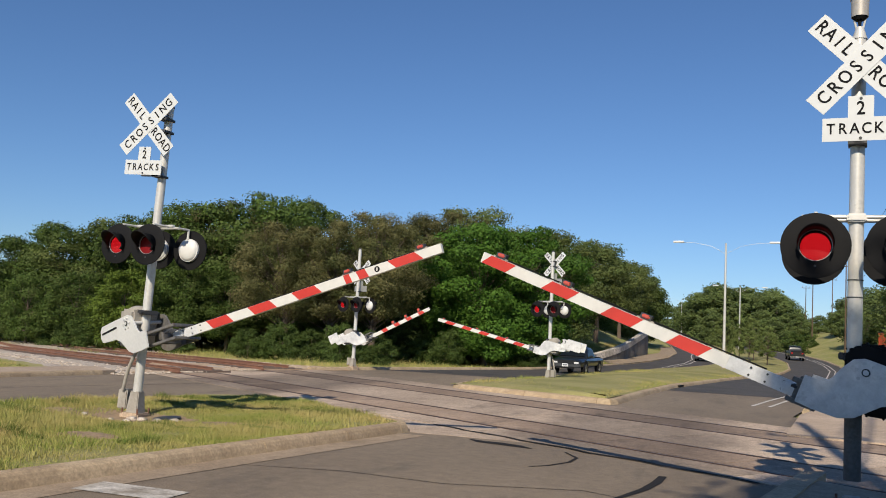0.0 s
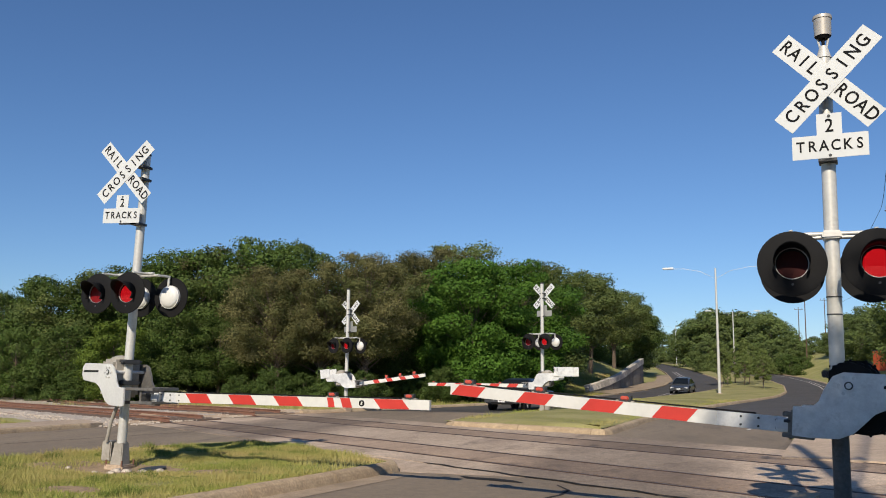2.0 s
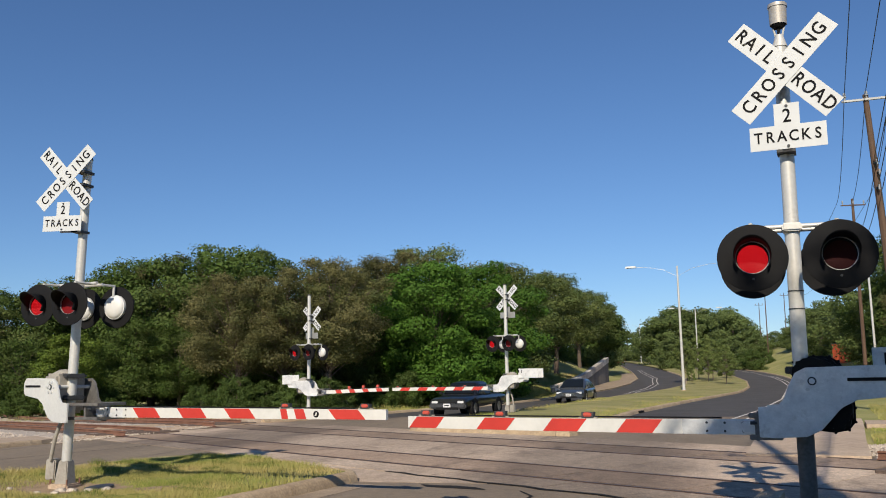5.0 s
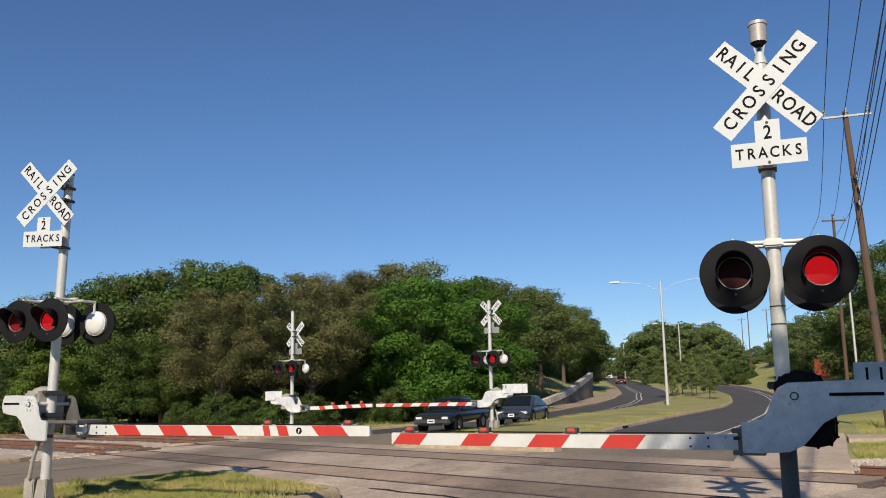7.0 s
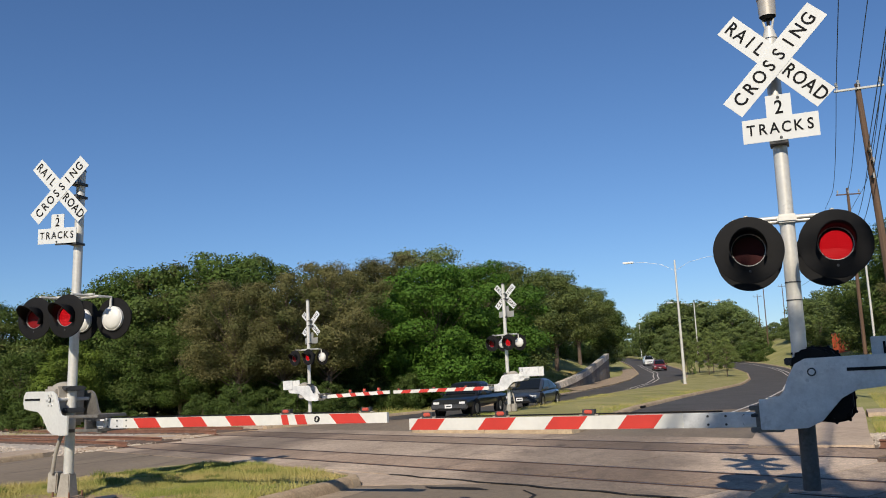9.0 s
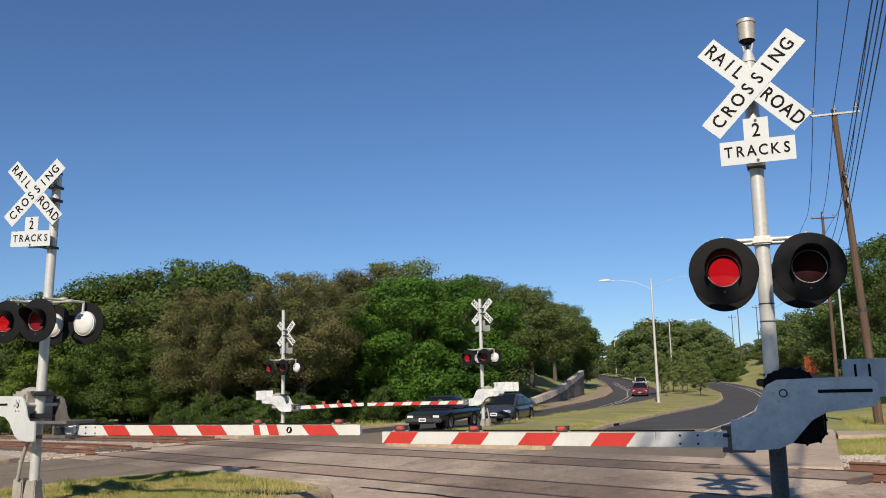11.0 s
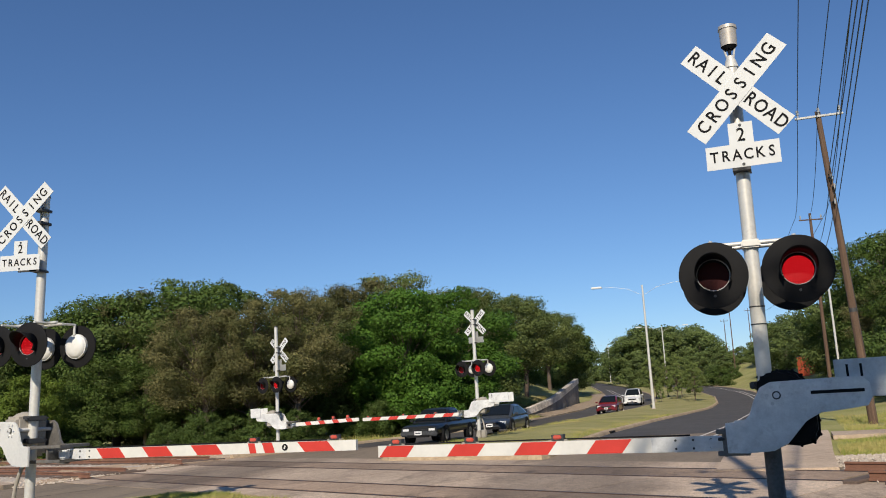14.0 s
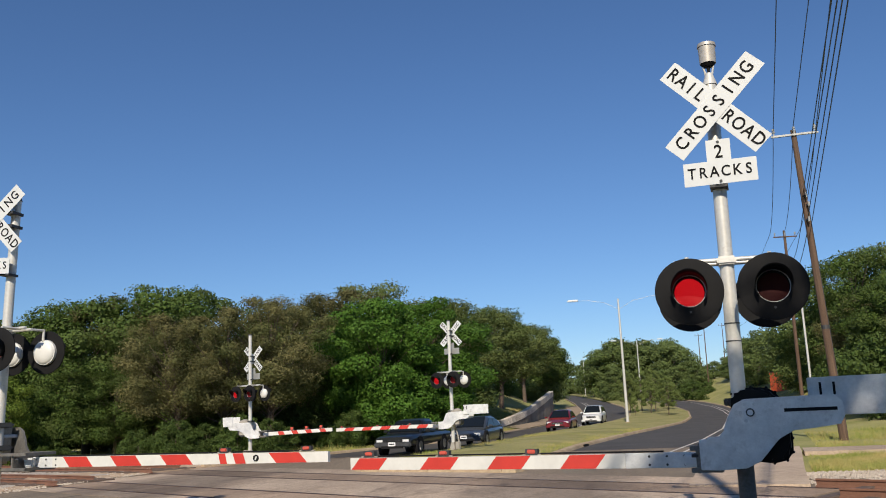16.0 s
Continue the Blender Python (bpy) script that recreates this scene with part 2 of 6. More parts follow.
CHROME = plain("chrome", (0.6, 0.6, 0.6), 0.15, 1.0)
PLATE = plain("number_plate", (0.7, 0.7, 0.7), 0.4)
LEAF_DARK = foliage("oak_leaves", (0.040, 0.076, 0.015), (0.098, 0.142, 0.028), (0.078, 0.104, 0.028))
LEAF_SAGE = foliage("elm_leaves", (0.090, 0.117, 0.033), (0.158, 0.176, 0.052), (0.08, 0.118, 0.033))
LEAF_FAR = foliage("far_leaves", (0.075, 0.112, 0.032), (0.15, 0.19, 0.055), (0.10, 0.128, 0.045))
LEAF_BRIGHT = foliage("maple_leaves", (0.040, 0.098, 0.011), (0.098, 0.185, 0.023), (0.055, 0.112, 0.016))
LEAF_LIME = foliage("willow_leaves", (0.085, 0.135, 0.018), (0.16, 0.22, 0.03), (0.10, 0.14, 0.022))
LEAF_OLIVE = foliage("drying_leaves", (0.092, 0.093, 0.034), (0.175, 0.156, 0.064), (0.070, 0.086, 0.027))
LEAF_YOUNG = foliage("young_leaves", (0.095, 0.135, 0.036), (0.17, 0.21, 0.06), (0.115, 0.145, 0.042))
LEAF_BUSH = foliage("bush_leaves", (0.042, 0.076, 0.016), (0.092, 0.128, 0.028), (0.06, 0.088, 0.024))
TUFT = foliage("tuft_blades", (0.11, 0.165, 0.032), (0.20, 0.23, 0.055), (0.15, 0.18, 0.04))
GRASS = foliage("grass_blades", (0.155, 0.215, 0.034), (0.38, 0.36, 0.11), (0.47, 0.37, 0.155))


# ---- building blocks ----
def mesh_of(name, verts, faces, material, smooth=False):
    me = bpy.data.meshes.new(name)
    me.from_pydata([tuple(v) for v in verts], [], faces)
    me.materials.append(material)
    if smooth:
        me.shade_smooth()
    me.update()
    return me


def part(name, bm, material, parent=None, label="", m=None, smooth=False, bevel=0.0):
    """Links a bmesh as one mesh object, under a thing or a part."""
    if bevel:
        bmesh.ops.bevel(bm, geom=[e for e in bm.edges], offset=bevel, segments=2, affect="EDGES", clamp_overlap=True)
    bmesh.ops.recalc_face_normals(bm, faces=bm.faces[:])
    me = bpy.data.meshes.new(name)
    bm.to_mesh(me)
    bm.free()
    me.materials.append(material)
    if smooth:
        me.shade_smooth()
        me.set_sharp_from_angle(angle=radians(40))
    ob = new(name, me)
    ob.parent = parent
    if m is not None:
        ob.matrix_basis = m
    if label:
        tagged(ob, label)
    return ob


def thing(name, label, category, group="", kind="", m=None):
    ob = new(name)
    ob.empty_display_size = 0.2
    if m is not None:
        ob.matrix_basis = m
    return tagged(ob, label, category, group, kind)


def box(sx, sy, sz, at=(0, 0, 0), bm=None, m=None):
    bm = bm or bmesh.new()
    got = bmesh.ops.create_cube(bm, size=1, matrix=Matrix.Translation(at) @ (m or Matrix()) @ Matrix.Diagonal((sx, sy, sz, 1)))
    return bm


def rod(a, b, r1, r2=None, seg=16, bm=None):
    """A round bar from a to b."""
    bm = bm or bmesh.new()
    a, b = Vector(a), Vector(b)
    d = b - a
    m = Matrix.Translation((a + b) / 2) @ d.to_track_quat("Z", "Y").to_matrix().to_4x4()
    bmesh.ops.create_cone(bm, cap_ends=True, segments=seg, radius1=r1, radius2=r1 if r2 is None else r2, depth=d.length, matrix=m)
    return bm


def slab(points, depth, bm=None, axis="y", at=0.0):
    """An outline in x and z, given a depth along y (or an outline in x and y, given a height along z)."""
    bm = bm or bmesh.new()
    put = (lambda p, k: (p[0], k, p[1])) if axis == "y" else (lambda p, k: (p[0], p[1], k))
    lo = [bm.verts.new(put(p, at)) for p in points]
    hi = [bm.verts.new(put(p, at + depth)) for p in points]
    n = len(points)
    bm.faces.new(lo)
    bm.faces.new(hi[::-1])
    for i in range(n):
        bm.faces.new((lo[i], hi[i], hi[(i + 1) % n], lo[(i + 1) % n]))
    return bm


def dome(at, r, squash=1.0, axis=(0, -1, 0), seg=20, bm=None):
    """Half a ball that bulges along the axis."""
    bm = bm or bmesh.new()
    got = bmesh.ops.create_uvsphere(bm, u_segments=seg, v_segments=10, radius=r)
    vs = got["verts"]
    bmesh.ops.delete(bm, geom=[v for v in vs if v.co.z < -1e-4], context="VERTS")
    vs = [v for v in vs if v.is_valid]
    q = Vector(axis).to_track_quat("Z", "Y").to_matrix().to_4x4()
    for v in vs:
        v.co = Matrix.Translation(at) @ q @ Vector((v.co.x, v.co.y, v.co.z * squash))
    return bm


LETTERS = {}


def letter(ch, size, material, parent, m):
    """One letter in the built-in font, as a thin mesh; it reads along x, its face towards -y."""
    if (ch, size) not in LETTERS:
        cu = bpy.data.curves.new("letter", "FONT")
        cu.body, cu.size, cu.extrude, cu.align_x, cu.align_y = ch, size, 0.0012, "CENTER", "CENTER"
        cu.resolution_u, cu.offset = 3, 0.0022
        tmp = new("tmp", cu)
        me = bpy.data.meshes.new_from_object(tmp.evaluated_get(bpy.context.evaluated_depsgraph_get()))
        bpy.data.objects.remove(tmp)
        bpy.data.curves.remove(cu)
        me.materials.clear()
        me.materials.append(material)
        LETTERS[ch, size] = me
    ob = new("letter", LETTERS[ch, size])
    ob.parent = parent
    ob.matrix_basis = m @ pose(0, 0, 0, 90, 0, 0) @ Matrix.Diagonal((0.86, 1, 1, 1))
    return ob


def words(text, size, pitch, material, parent, m):
    for i, ch in enumerate(text):
        letter(ch, size, material, parent, m @ pose((i - (len(text) - 1) / 2) * pitch, 0, 0))


# ---- the ground ----
def height(x, y):
    """The land: level round the crossing, rising along the roads beyond, with banks beside them."""
    z = 0.03 * max(0.0, y - 78)
    if y > 78:
        z -= 0.35 * (1 - math.exp(-(y - 78) / 12.0)) * 0.3
    if x < -17.5 and y < 45:
        z -= min(0.6, (-17.5 - x) * 0.017) * min(1.0, (45 - y) / 7.0)
    edge = out_right(y)
    if x > edge + 3 and y > 45:
        z += min(1.0, (x - edge - 3) / 9.0) * min(1.0, (y - 45) / 35.0) * 3.3
    edge = in_left(y)
    if x < edge - 3.5 and y > 62:
        z += min(1.0, (edge - 3.5 - x) / 9.0) * min(1.0, (y - 62) / 35.0) * 3.4
    return z


def along(points):
    ys, xs = [p[1] for p in points], [p[0] for p in points]
    return lambda y: float(np.interp(y, ys, xs))


IN_LEFT = [(-19.0, -40), (-17.2, 10), (-16.7, 18), (-16.4, 22), (-15.9, 28.6), (-14.4, 33.5), (-12.7, 39.5), (-10.6, 47.6), (-9.6, 57), (-9.3, 70),
           (-8.6, 80), (-7.4, 88), (-6.5, 99), (-6.6, 117), (-9.9, 156), (-16.2, 215), (-30, 310), (-60, 450)]
IN_RIGHT = [(-8.6, 26), (-7.9, 33), (-7.2, 40), (-6.2, 50), (-5.1, 66), (-3.9, 76), (-2.3, 84), (-0.6, 94), (-0.7, 112), (-1.6, 129), (-6.0, 172), (-13, 225),
            (-26, 315), (-54, 455)]
OUT_LEFT = [(-3.1, 23.6), (-2.7, 29), (-2.2, 36), (-1.2, 43), (-0.2, 50), (1.0, 57), (3.6, 73), (5.3, 87), (6.0, 102), (5.4, 119), (3.6, 141), (0.5, 168),
            (-6, 220), (-20, 320), (-46, 460)]
OUT_RIGHT = [(1.3, 23), (2.6, 31), (4.1, 39), (6.5, 55), (9.0, 78), (10.4, 90), (11.0, 102), (11.1, 116), (10.2, 136), (7.6, 158), (2, 215), (-10, 320), (-36, 460)]
in_left, in_right, out_left, out_right = along(IN_LEFT), along(IN_RIGHT), along(OUT_LEFT), along(OUT_RIGHT)


def build_ground():
    xs = np.unique(np.concatenate([np.linspace(-900, -120, 14), np.linspace(-120, -30, 31), np.linspace(-30, 40, 36), np.linspace(40, 120, 21), np.linspace(120, 900, 14)]))
    ys = np.unique(np.concatenate([np.linspace(-300, -20, 12), np.linspace(-20, 220, 121), np.linspace(220, 480, 40), np.linspace(480, 1500, 16)]))
    verts = [(x, y, min(height(x, y), 16.0) - 0.07) for y in ys for x in xs]
    n = len(xs)
    faces = [(j * n + i, j * n + i + 1, (j + 1) * n + i + 1, (j + 1) * n + i) for j in range(len(ys) - 1) for i in range(n - 1)]
    tagged(new("ground", mesh_of("ground", verts, faces, SOIL, True)), "dry grassy ground with patches of bare soil", "ground", kind="structure")


def ribbon(name, left, right, y0, y1, material, label, lift=0.0, step=1.0, category="road", cols=4):
    """A sheet between two edges that are functions of y."""
    n = max(2, int((y1 - y0) / step) + 1)
    verts, faces = [], []
    for j, y in enumerate(np.linspace(y0, y1, n)):
        a, b = left(y), right(y)
        zc = height((a + b) / 2, y)
        for i in range(cols + 1):
            verts.append((a + (b - a) * i / cols, y, zc + lift))
    for j in range(n - 1):
        for i in range(cols):
            k = j * (cols + 1) + i
            faces.append((k, k + 1, k + cols + 2, k + cols + 1))
    return tagged(new(name, mesh_of(name, verts, faces, material)), label, category, kind="structure")


def kerb(points, label, w=0.16, h=0.15, side=1.0, piece=3.0):
    """A row of kerb stones along a line of points; the body lies to the left of the way (side 1)."""
    holder = thing("kerb", label, "kerb", kind="structure")
    pts = [Vector(p) for p in points]
    dense = [pts[0]]
    for a, b in zip(pts, pts[1:]):
        n = max(1, round((b - a).length / piece))
        dense += [a.lerp(b, k / n) for k in range(1, n + 1)]
    w += 0.04
    prof = [(0.0, -0.12), (0.0, 0.004), (0.022, h * 0.5), (0.045, h * 0.78), (0.075, h * 0.93), (0.115, h), (w, h), (w, -0.12)]
    outs = []
    for i, p in enumerate(dense):
        d = (dense[min(i + 1, len(dense) - 1)] - dense[max(i - 1, 0)])
        d.z = 0
        d.normalize()
        outs.append(Vector((-d.y, d.x, 0)) * side)
    for i in range(len(dense) - 1):
        bm = bmesh.new()
        gap = (dense[i + 1] - dense[i]).normalized() * 0.006
        rings = []
        for p, o in ((dense[i] + gap, outs[i]), (dense[i + 1] - gap, outs[i + 1])):
            rings.append([bm.verts.new(p + o * a + Vector((0, 0, z))) for a, z in prof])
        k = len(prof)
        for j in range(k):
            bm.faces.new((rings[0][j], rings[0][(j + 1) % k], rings[1][(j + 1) % k], rings[1][j]))
        bm.faces.new(rings[0][::-1])
        bm.faces.new(rings[1])
        part("kerb_stone", bm, KERB, holder)
    return holder


def hollow(x, y):
    """How far the near island's turf is trodden down round the mast."""
    return 0.115 * math.exp(-(((x + 8.75) / 1.25) ** 2 + ((y - 10.75) / 0.95) ** 2))


def lawn(name, outline, label, lift=0.13):
    """A raised island's turf inside its kerbs, trodden down round the mast."""
    bm = bmesh.new()
    bm.faces.new([bm.verts.new((x, y, z + lift)) for x, y, z in outline])
    for k in range(26):
        for axis, at in (((1, 0, 0), (-11.4 + 0.24 * k, 0, 0)), ((0, 1, 0), (0, 8.2 + 0.22 * k, 0))):
            bmesh.ops.bisect_plane(bm, geom=bm.verts[:] + bm.edges[:] + bm.faces[:], plane_co=at, plane_no=axis)
    for v in bm.verts:
        v.co.z -= hollow(v.co.x, v.co.y)
    bmesh.ops.triangulate(bm, faces=bm.faces[:])
    return tagged(part(name, bm, LAWN), label, "grass", kind="structure")


def on_land(pts):
    return [(x, y, height(x, y)) for x, y in pts]


def near_right(y):
    return -1.93 + 0.228 * y if y < 11.6 else 0.71 + (y - 11.6) * 0.13


def build_roads():
    road_left = along(IN_LEFT)
    ribbon("road", road_left, lambda y: near_right(y) if y < 12 else (near_right(12) + 2.6 * min(1, (y - 12) / 3) if y < 23 else out_right(y) + 0.6 * (y < 23.5)),
           -40, 35.5, ASPHALT_OLD, "worn grey asphalt road over the level crossing", 0.0, 0.5)
    ribbon("road", lambda y: out_left(y) - 0.2, lambda y: out_right(y) + 0.1, 33.5, 455, ASPHALT_NEW, "dark resurfaced road curving away", 0.006, 1.5)
    ribbon("road", lambda y: in_left(y) - 0.1, lambda y: in_right(y) + 0.1, 34.5, 450, ASPHALT_NEW, "dark resurfaced road coming in round a bend", 0.006, 1.5)
    # painted edge lines and the two pale lines of the lane that leaves
    ribbon("lane_line", lambda y: out_right(y) - 1.49, lambda y: out_right(y) - 1.39, 27, 150, LINE, "pale painted edge line", 0.014, 1.0, "road marking", 1)
    ribbon("lane_line", lambda y: out_right(y) - 1.02, lambda y: out_right(y) - 0.92, 27, 120, LINE, "pale painted edge line", 0.014, 1.0, "road marking", 1)
    for gap in (0.0, 0.52):
        mark = lambda y: in_left(y) + gap + float(np.interp(y, (70, 78, 88, 108, 146), (3.6, 3.4, 3.0, 2.0, 1.3)))
        ribbon("lane_line", mark, lambda y: mark(y) + 0.1, 74 + 8 * gap, 165, LINE, "pale painted lane line", 0.014, 1.0, "road marking", 1)
    # the stop bar of the near lane
    ribbon("stop_bar", lambda y: -5.75, lambda y: -4.8, 6.05, 6.5, WORNBAR, "worn white stop bar on asphalt", 0.008, 0.2, "road marking", 1)
    # a solid black block gives the shade inside the drain's opening
    tagged(part("drain_inlet", box(0.9, 0.1, 0.075, (0, 0, 0.06), m=None), BLACK, m=Matrix.Translation((out_left(37) + 0.0, 37, 0)) @ pose(0, 0, 0, 0, 0, 82)), "storm drain slot in the kerb, its shade painted black", "drain", kind="structure")
    # kerbs and islands
    edge = along([(-12.4, -40), (-6.9, 0), (-6.1, 5.6), (-5.55, 9.2), (-5.25, 11.0), (-5.02, 12.5)])
    ribbon("gutter", lambda y: edge(y) - 0.02, lambda y: edge(y) + 0.42, -40, 12.4, GUTTER, "stained concrete gutter along the kerb", 0.005, 1.0, "gutter", 1)
    near_edge = [(-12.4, -40), (-6.9, 0), (-6.1, 5.6), (-5.55, 9.2), (-5.25, 11.0), (-5.02, 12.5)]
    tip = [(-5.0, 12.75), (-5.15, 13.1), (-5.5, 13.4), (-7.0, 14.6), (-8.4, 15.6), (-9.2, 15.8), (-9.9, 15.4)]
    back = [(-10.5, 14.4), (-10.9, 12.9), (-11.3, 10.7), (-12.4, 4), (-18.0, -40)]
    isl = on_land([(x - 0.19, y) for x, y in near_edge] + [(x - 0.12, y - 0.16) for x, y in tip] + [(x + 0.19, y) for x, y in back])
    kerb(on_land(near_edge + tip[:3]), "weathered concrete kerb of the near island", side=1.0)
    kerb(on_land(tip[2:] + back), "low concrete kerb behind the near island", h=0.13, side=1.0)
    lawn("median", isl, "patchy grass island with bare earth")
    front = [(-8.45, 27.2), (-8.25, 25.3), (-7.9, 24.9), (-3.5, 23.0), (-3.1, 22.9), (-2.95, 23.3)]
    right = [(out_left(y), y) for y in (29, 36, 43, 50, 57, 65, 73, 80, 87, 95, 102, 119, 141, 168, 220, 320, 455)]
    left = [(in_right(y), y) for y in (450, 315, 225, 172, 150, 129, 112, 100, 94, 89, 84, 76, 66, 58, 50, 40, 33)]
    kerb(on_land(front + right[:13]), "pale concrete kerb of the far island", side=1.0)
    kerb(on_land(left[4:] + front[:1]), "pale concrete kerb of the far island", h=0.13, side=1.0, piece=5)
    verts, faces = [], []
    ys = [23.05, 23.5, 24, 24.5, 24.9, 25.3, 26, 27, 28, 29, 31, 33, 36] + list(range(40, 456, 4))
    for y in ys:
        a = in_right(y) if y > 28 else (-8.45 + 0.05 * (y - 27) if y > 25.2 else -3.3 - (y - 23.0) / 1.9 * 4.6)
        b = out_left(y)
        for k in range(5):
            x = a + 0.19 + (b - a - 0.38) * k / 4
            verts.append((x, y, height((a + b) / 2, y) + 0.13 + 0.12 * math.sin(math.pi * k / 4)))
    for j in range(len(ys) - 1):
        for k in range(4):
            faces.append((j * 5 + k, j * 5 + k + 1, j * 5 + k + 6, j * 5 + k + 5))
    tagged(new("median", mesh_of("median", verts, faces, LAWN, True)), "mown grass island between the two roads", "grass", kind="structure")
    kerb(on_land([(in_left(y), y) for y in (450, 310, 215, 156, 117, 99, 88, 80, 70, 57, 47.6, 39.5, 33.5, 30)]), "pale kerb along the incoming road", h=0.12, side=-1.0, piece=6)
    kerb(on_land([(in_left(y), y) for y in (19.6, 15, 10, 0, -40)]), "pale kerb along the incoming road", h=0.12, side=-1.0, piece=4)
    kerb(on_land([(out_right(y), y) for y in (26, 31, 39, 47, 55, 66, 78, 90, 102, 116, 136, 158, 215)]), "pale kerb along the outgoing road", h=0.12, side=-1.0, piece=5)
    kerb(on_land([(near_right(y), y) for y in (-40, 0, 4, 8, 11.3)]), "weathered kerb beside the pavement", w=0.3, side=-1.0)


TRACK_U, TRACK_N = Vector((0.842, -0.54, 0)), Vector((0.54, 0.842, 0))
RAILS = (10.15, 11.6, 14.3, 15.85)


def u_left(s):
    return -25.6 - (s - 10.15) * 0.62


def u_right(s):
    return -2.9 - (s - 10.15) * 0.64



def track_at(u, s, z=0.0):
    return TRACK_U * u + TRACK_N * s + Vector((0, 0, z))


def strip(name, u0, u1, s0, s1, z, material, parent=None, thick=0.08):
    bm = bmesh.new()
    c = [track_at(u0, s0, z), track_at(u1, s0, z), track_at(u1, s1, z), track_at(u0, s1, z)]
    lo = [bm.verts.new(p - Vector((0, 0, thick))) for p in c]
    hi = [bm.verts.new(p) for p in c]
    bm.faces.new(hi)
    for i in range(4):
        bm.faces.new((lo[i], lo[(i + 1) % 4], hi[(i + 1) % 4], hi[i]))
    return part(name, bm, material, parent)


def build_track():
    deck = thing("crossing_deck", "worn concrete and asphalt panels between the rails", "level crossing", kind="structure")
    for s0, s1, mat, z, step in ((9.2, 10.05, DECK, 0.012, 2.4), (10.26, 11.49, PANEL, 0.012, 2.4), (11.7, 14.2, DECK, 0.010, 3.6), (14.4, 15.74, PANEL, 0.012, 2.4),
                                 (15.96, 17.3, DECK, 0.010, 3.0)):
        u, end = u_left((s0 + s1) / 2), u_right((s0 + s1) / 2)
        while u < end - 0.1:
            strip("panel", u + 0.012, min(u + step, end) - 0.012, s0, s1, z, mat, deck)
            u += step
    for s in RAILS:
        strip("flangeway", u_left(s), u_right(s), s - 0.11, s + 0.11, 0.005, RUST, deck, 0.02)
        for u0, u1, top in ((-160, u_left(s), 0.17), (u_left(s), u_right(s), 0.018), (u_right(s), 70, 0.17)):
            stops = [u for u in np.arange(-70, u_left(s) - 1, 4.0)] if u0 == -160 else []
            rail = thing("rail", "rusty steel rail" if top > 0.1 else "worn rail sunk in the crossing", "rail", "rails", "structure")
            bm = bmesh.new()
            prof = [(-0.07, -0.15), (0.07, -0.15), (0.07, -0.135), (0.012, -0.11), (0.012, -0.04), (0.036, -0.03), (0.036, -0.006), (0.028, 0), (-0.028, 0), (-0.036, -0.006),
                    (-0.036, -0.03), (-0.012, -0.04), (-0.012, -0.11), (-0.07, -0.135)]
            ends = []
            for u in (u0, *stops, u1):
                c = track_at(u, s)
                ends.append([bm.verts.new(track_at(u, s + a, top + z + height(c.x, c.y))) for a, z in prof])
            k = len(prof)
            for one, two in zip(ends, ends[1:]):
                for j in range(k):
                    bm.faces.new((one[j], one[(j + 1) % k], two[(j + 1) % k], two[j]))
            bm.faces.new(ends[0])
            bm.faces.new(ends[-1][::-1])
            part("rail_bar", bm, RAILTOP if top < 0.1 else RUST, rail)
    # ballast shoulders and ties outside the road
    for side in (-1, 1):
        verts, faces = [], []
        us = np.concatenate([np.arange(0, 50, 0.7), np.arange(50, 130, 2.5)]) * side
        ss = np.linspace(7.6, 18.4, 24)
        for u in us:
            for s in ss:
                edge = min(1.0, min(s - 7.6, 18.4 - s) / 1.3)
                p = track_at((u_left(s) if side < 0 else u_right(s)) + u, s, -0.09 + 0.13 * edge * min(1, 0.25 + abs(u) * 0.4) + random.uniform(-0.02, 0.02))
                p.z += height(p.x, p.y)
                verts.append(p)
        n = len(ss)
        faces = [(j * n + i, j * n + i + 1, (j + 1) * n + i + 1, (j + 1) * n + i) for j in range(len(us) - 1) for i in range(n - 1)]
        tagged(new("ballast", mesh_of("ballast", verts, faces, STONE)), "pale crushed-stone ballast bed under the tracks", "ballast", kind="stuff")
        bm = box(2.6, 0.22, 0.16)
        bmesh.ops.bevel(bm, geom=bm.edges[:], offset=0.015, segments=1, affect="EDGES")
        me = bpy.data.meshes.new("tie")
        bm.to_mesh(me)
        bm.free()
        me.materials.append(TIE)
        for s in (10.9, 15.1):
            u = 0.4
            while u < (48 if side < 0 else 26):
                t = new("tie", me)
                c = track_at((u_left(s) if side < 0 else u_right(s)) + side * u, s)
                t.matrix_world = Matrix.Translation(track_at((u_left(s) if side < 0 else u_right(s)) + side * u, s, -0.025 + height(c.x, c.y) + 0.01 * random.random())) @ pose(
                    0, 0, 0, 0, 0, 57.3 + random.uniform(-1.5, 1.5))
                tagged(t, "weathered timber railway tie bedded in stone", "railway tie", "ties under the rails")
                u += 0.62 if u < 18 else 1.24
    # loose stones where the bed meets the road
    rnd = random.Random(4)
    verts, faces = [], []

    def pebble(p, r):
        b = len(verts)
        for dx, dy, dz in ((1, 0, 0), (-0.5, 0.9, 0.1), (-0.6, -0.8, 0), (0.1, 0, 0.9), (0.0, 0.1, -0.6)):
            verts.append((p[0] + dx * r * rnd.uniform(0.6, 1.2), p[1] + dy * r * rnd.uniform(0.6, 1.2), p[2] + dz * r * rnd.uniform(0.6, 1.1)))
        for f in ((0, 1, 3), (1, 2, 3), (2, 0, 3), (1, 0, 4), (2, 1, 4), (0, 2, 4)):
            faces.append(tuple(b + i for i in f))

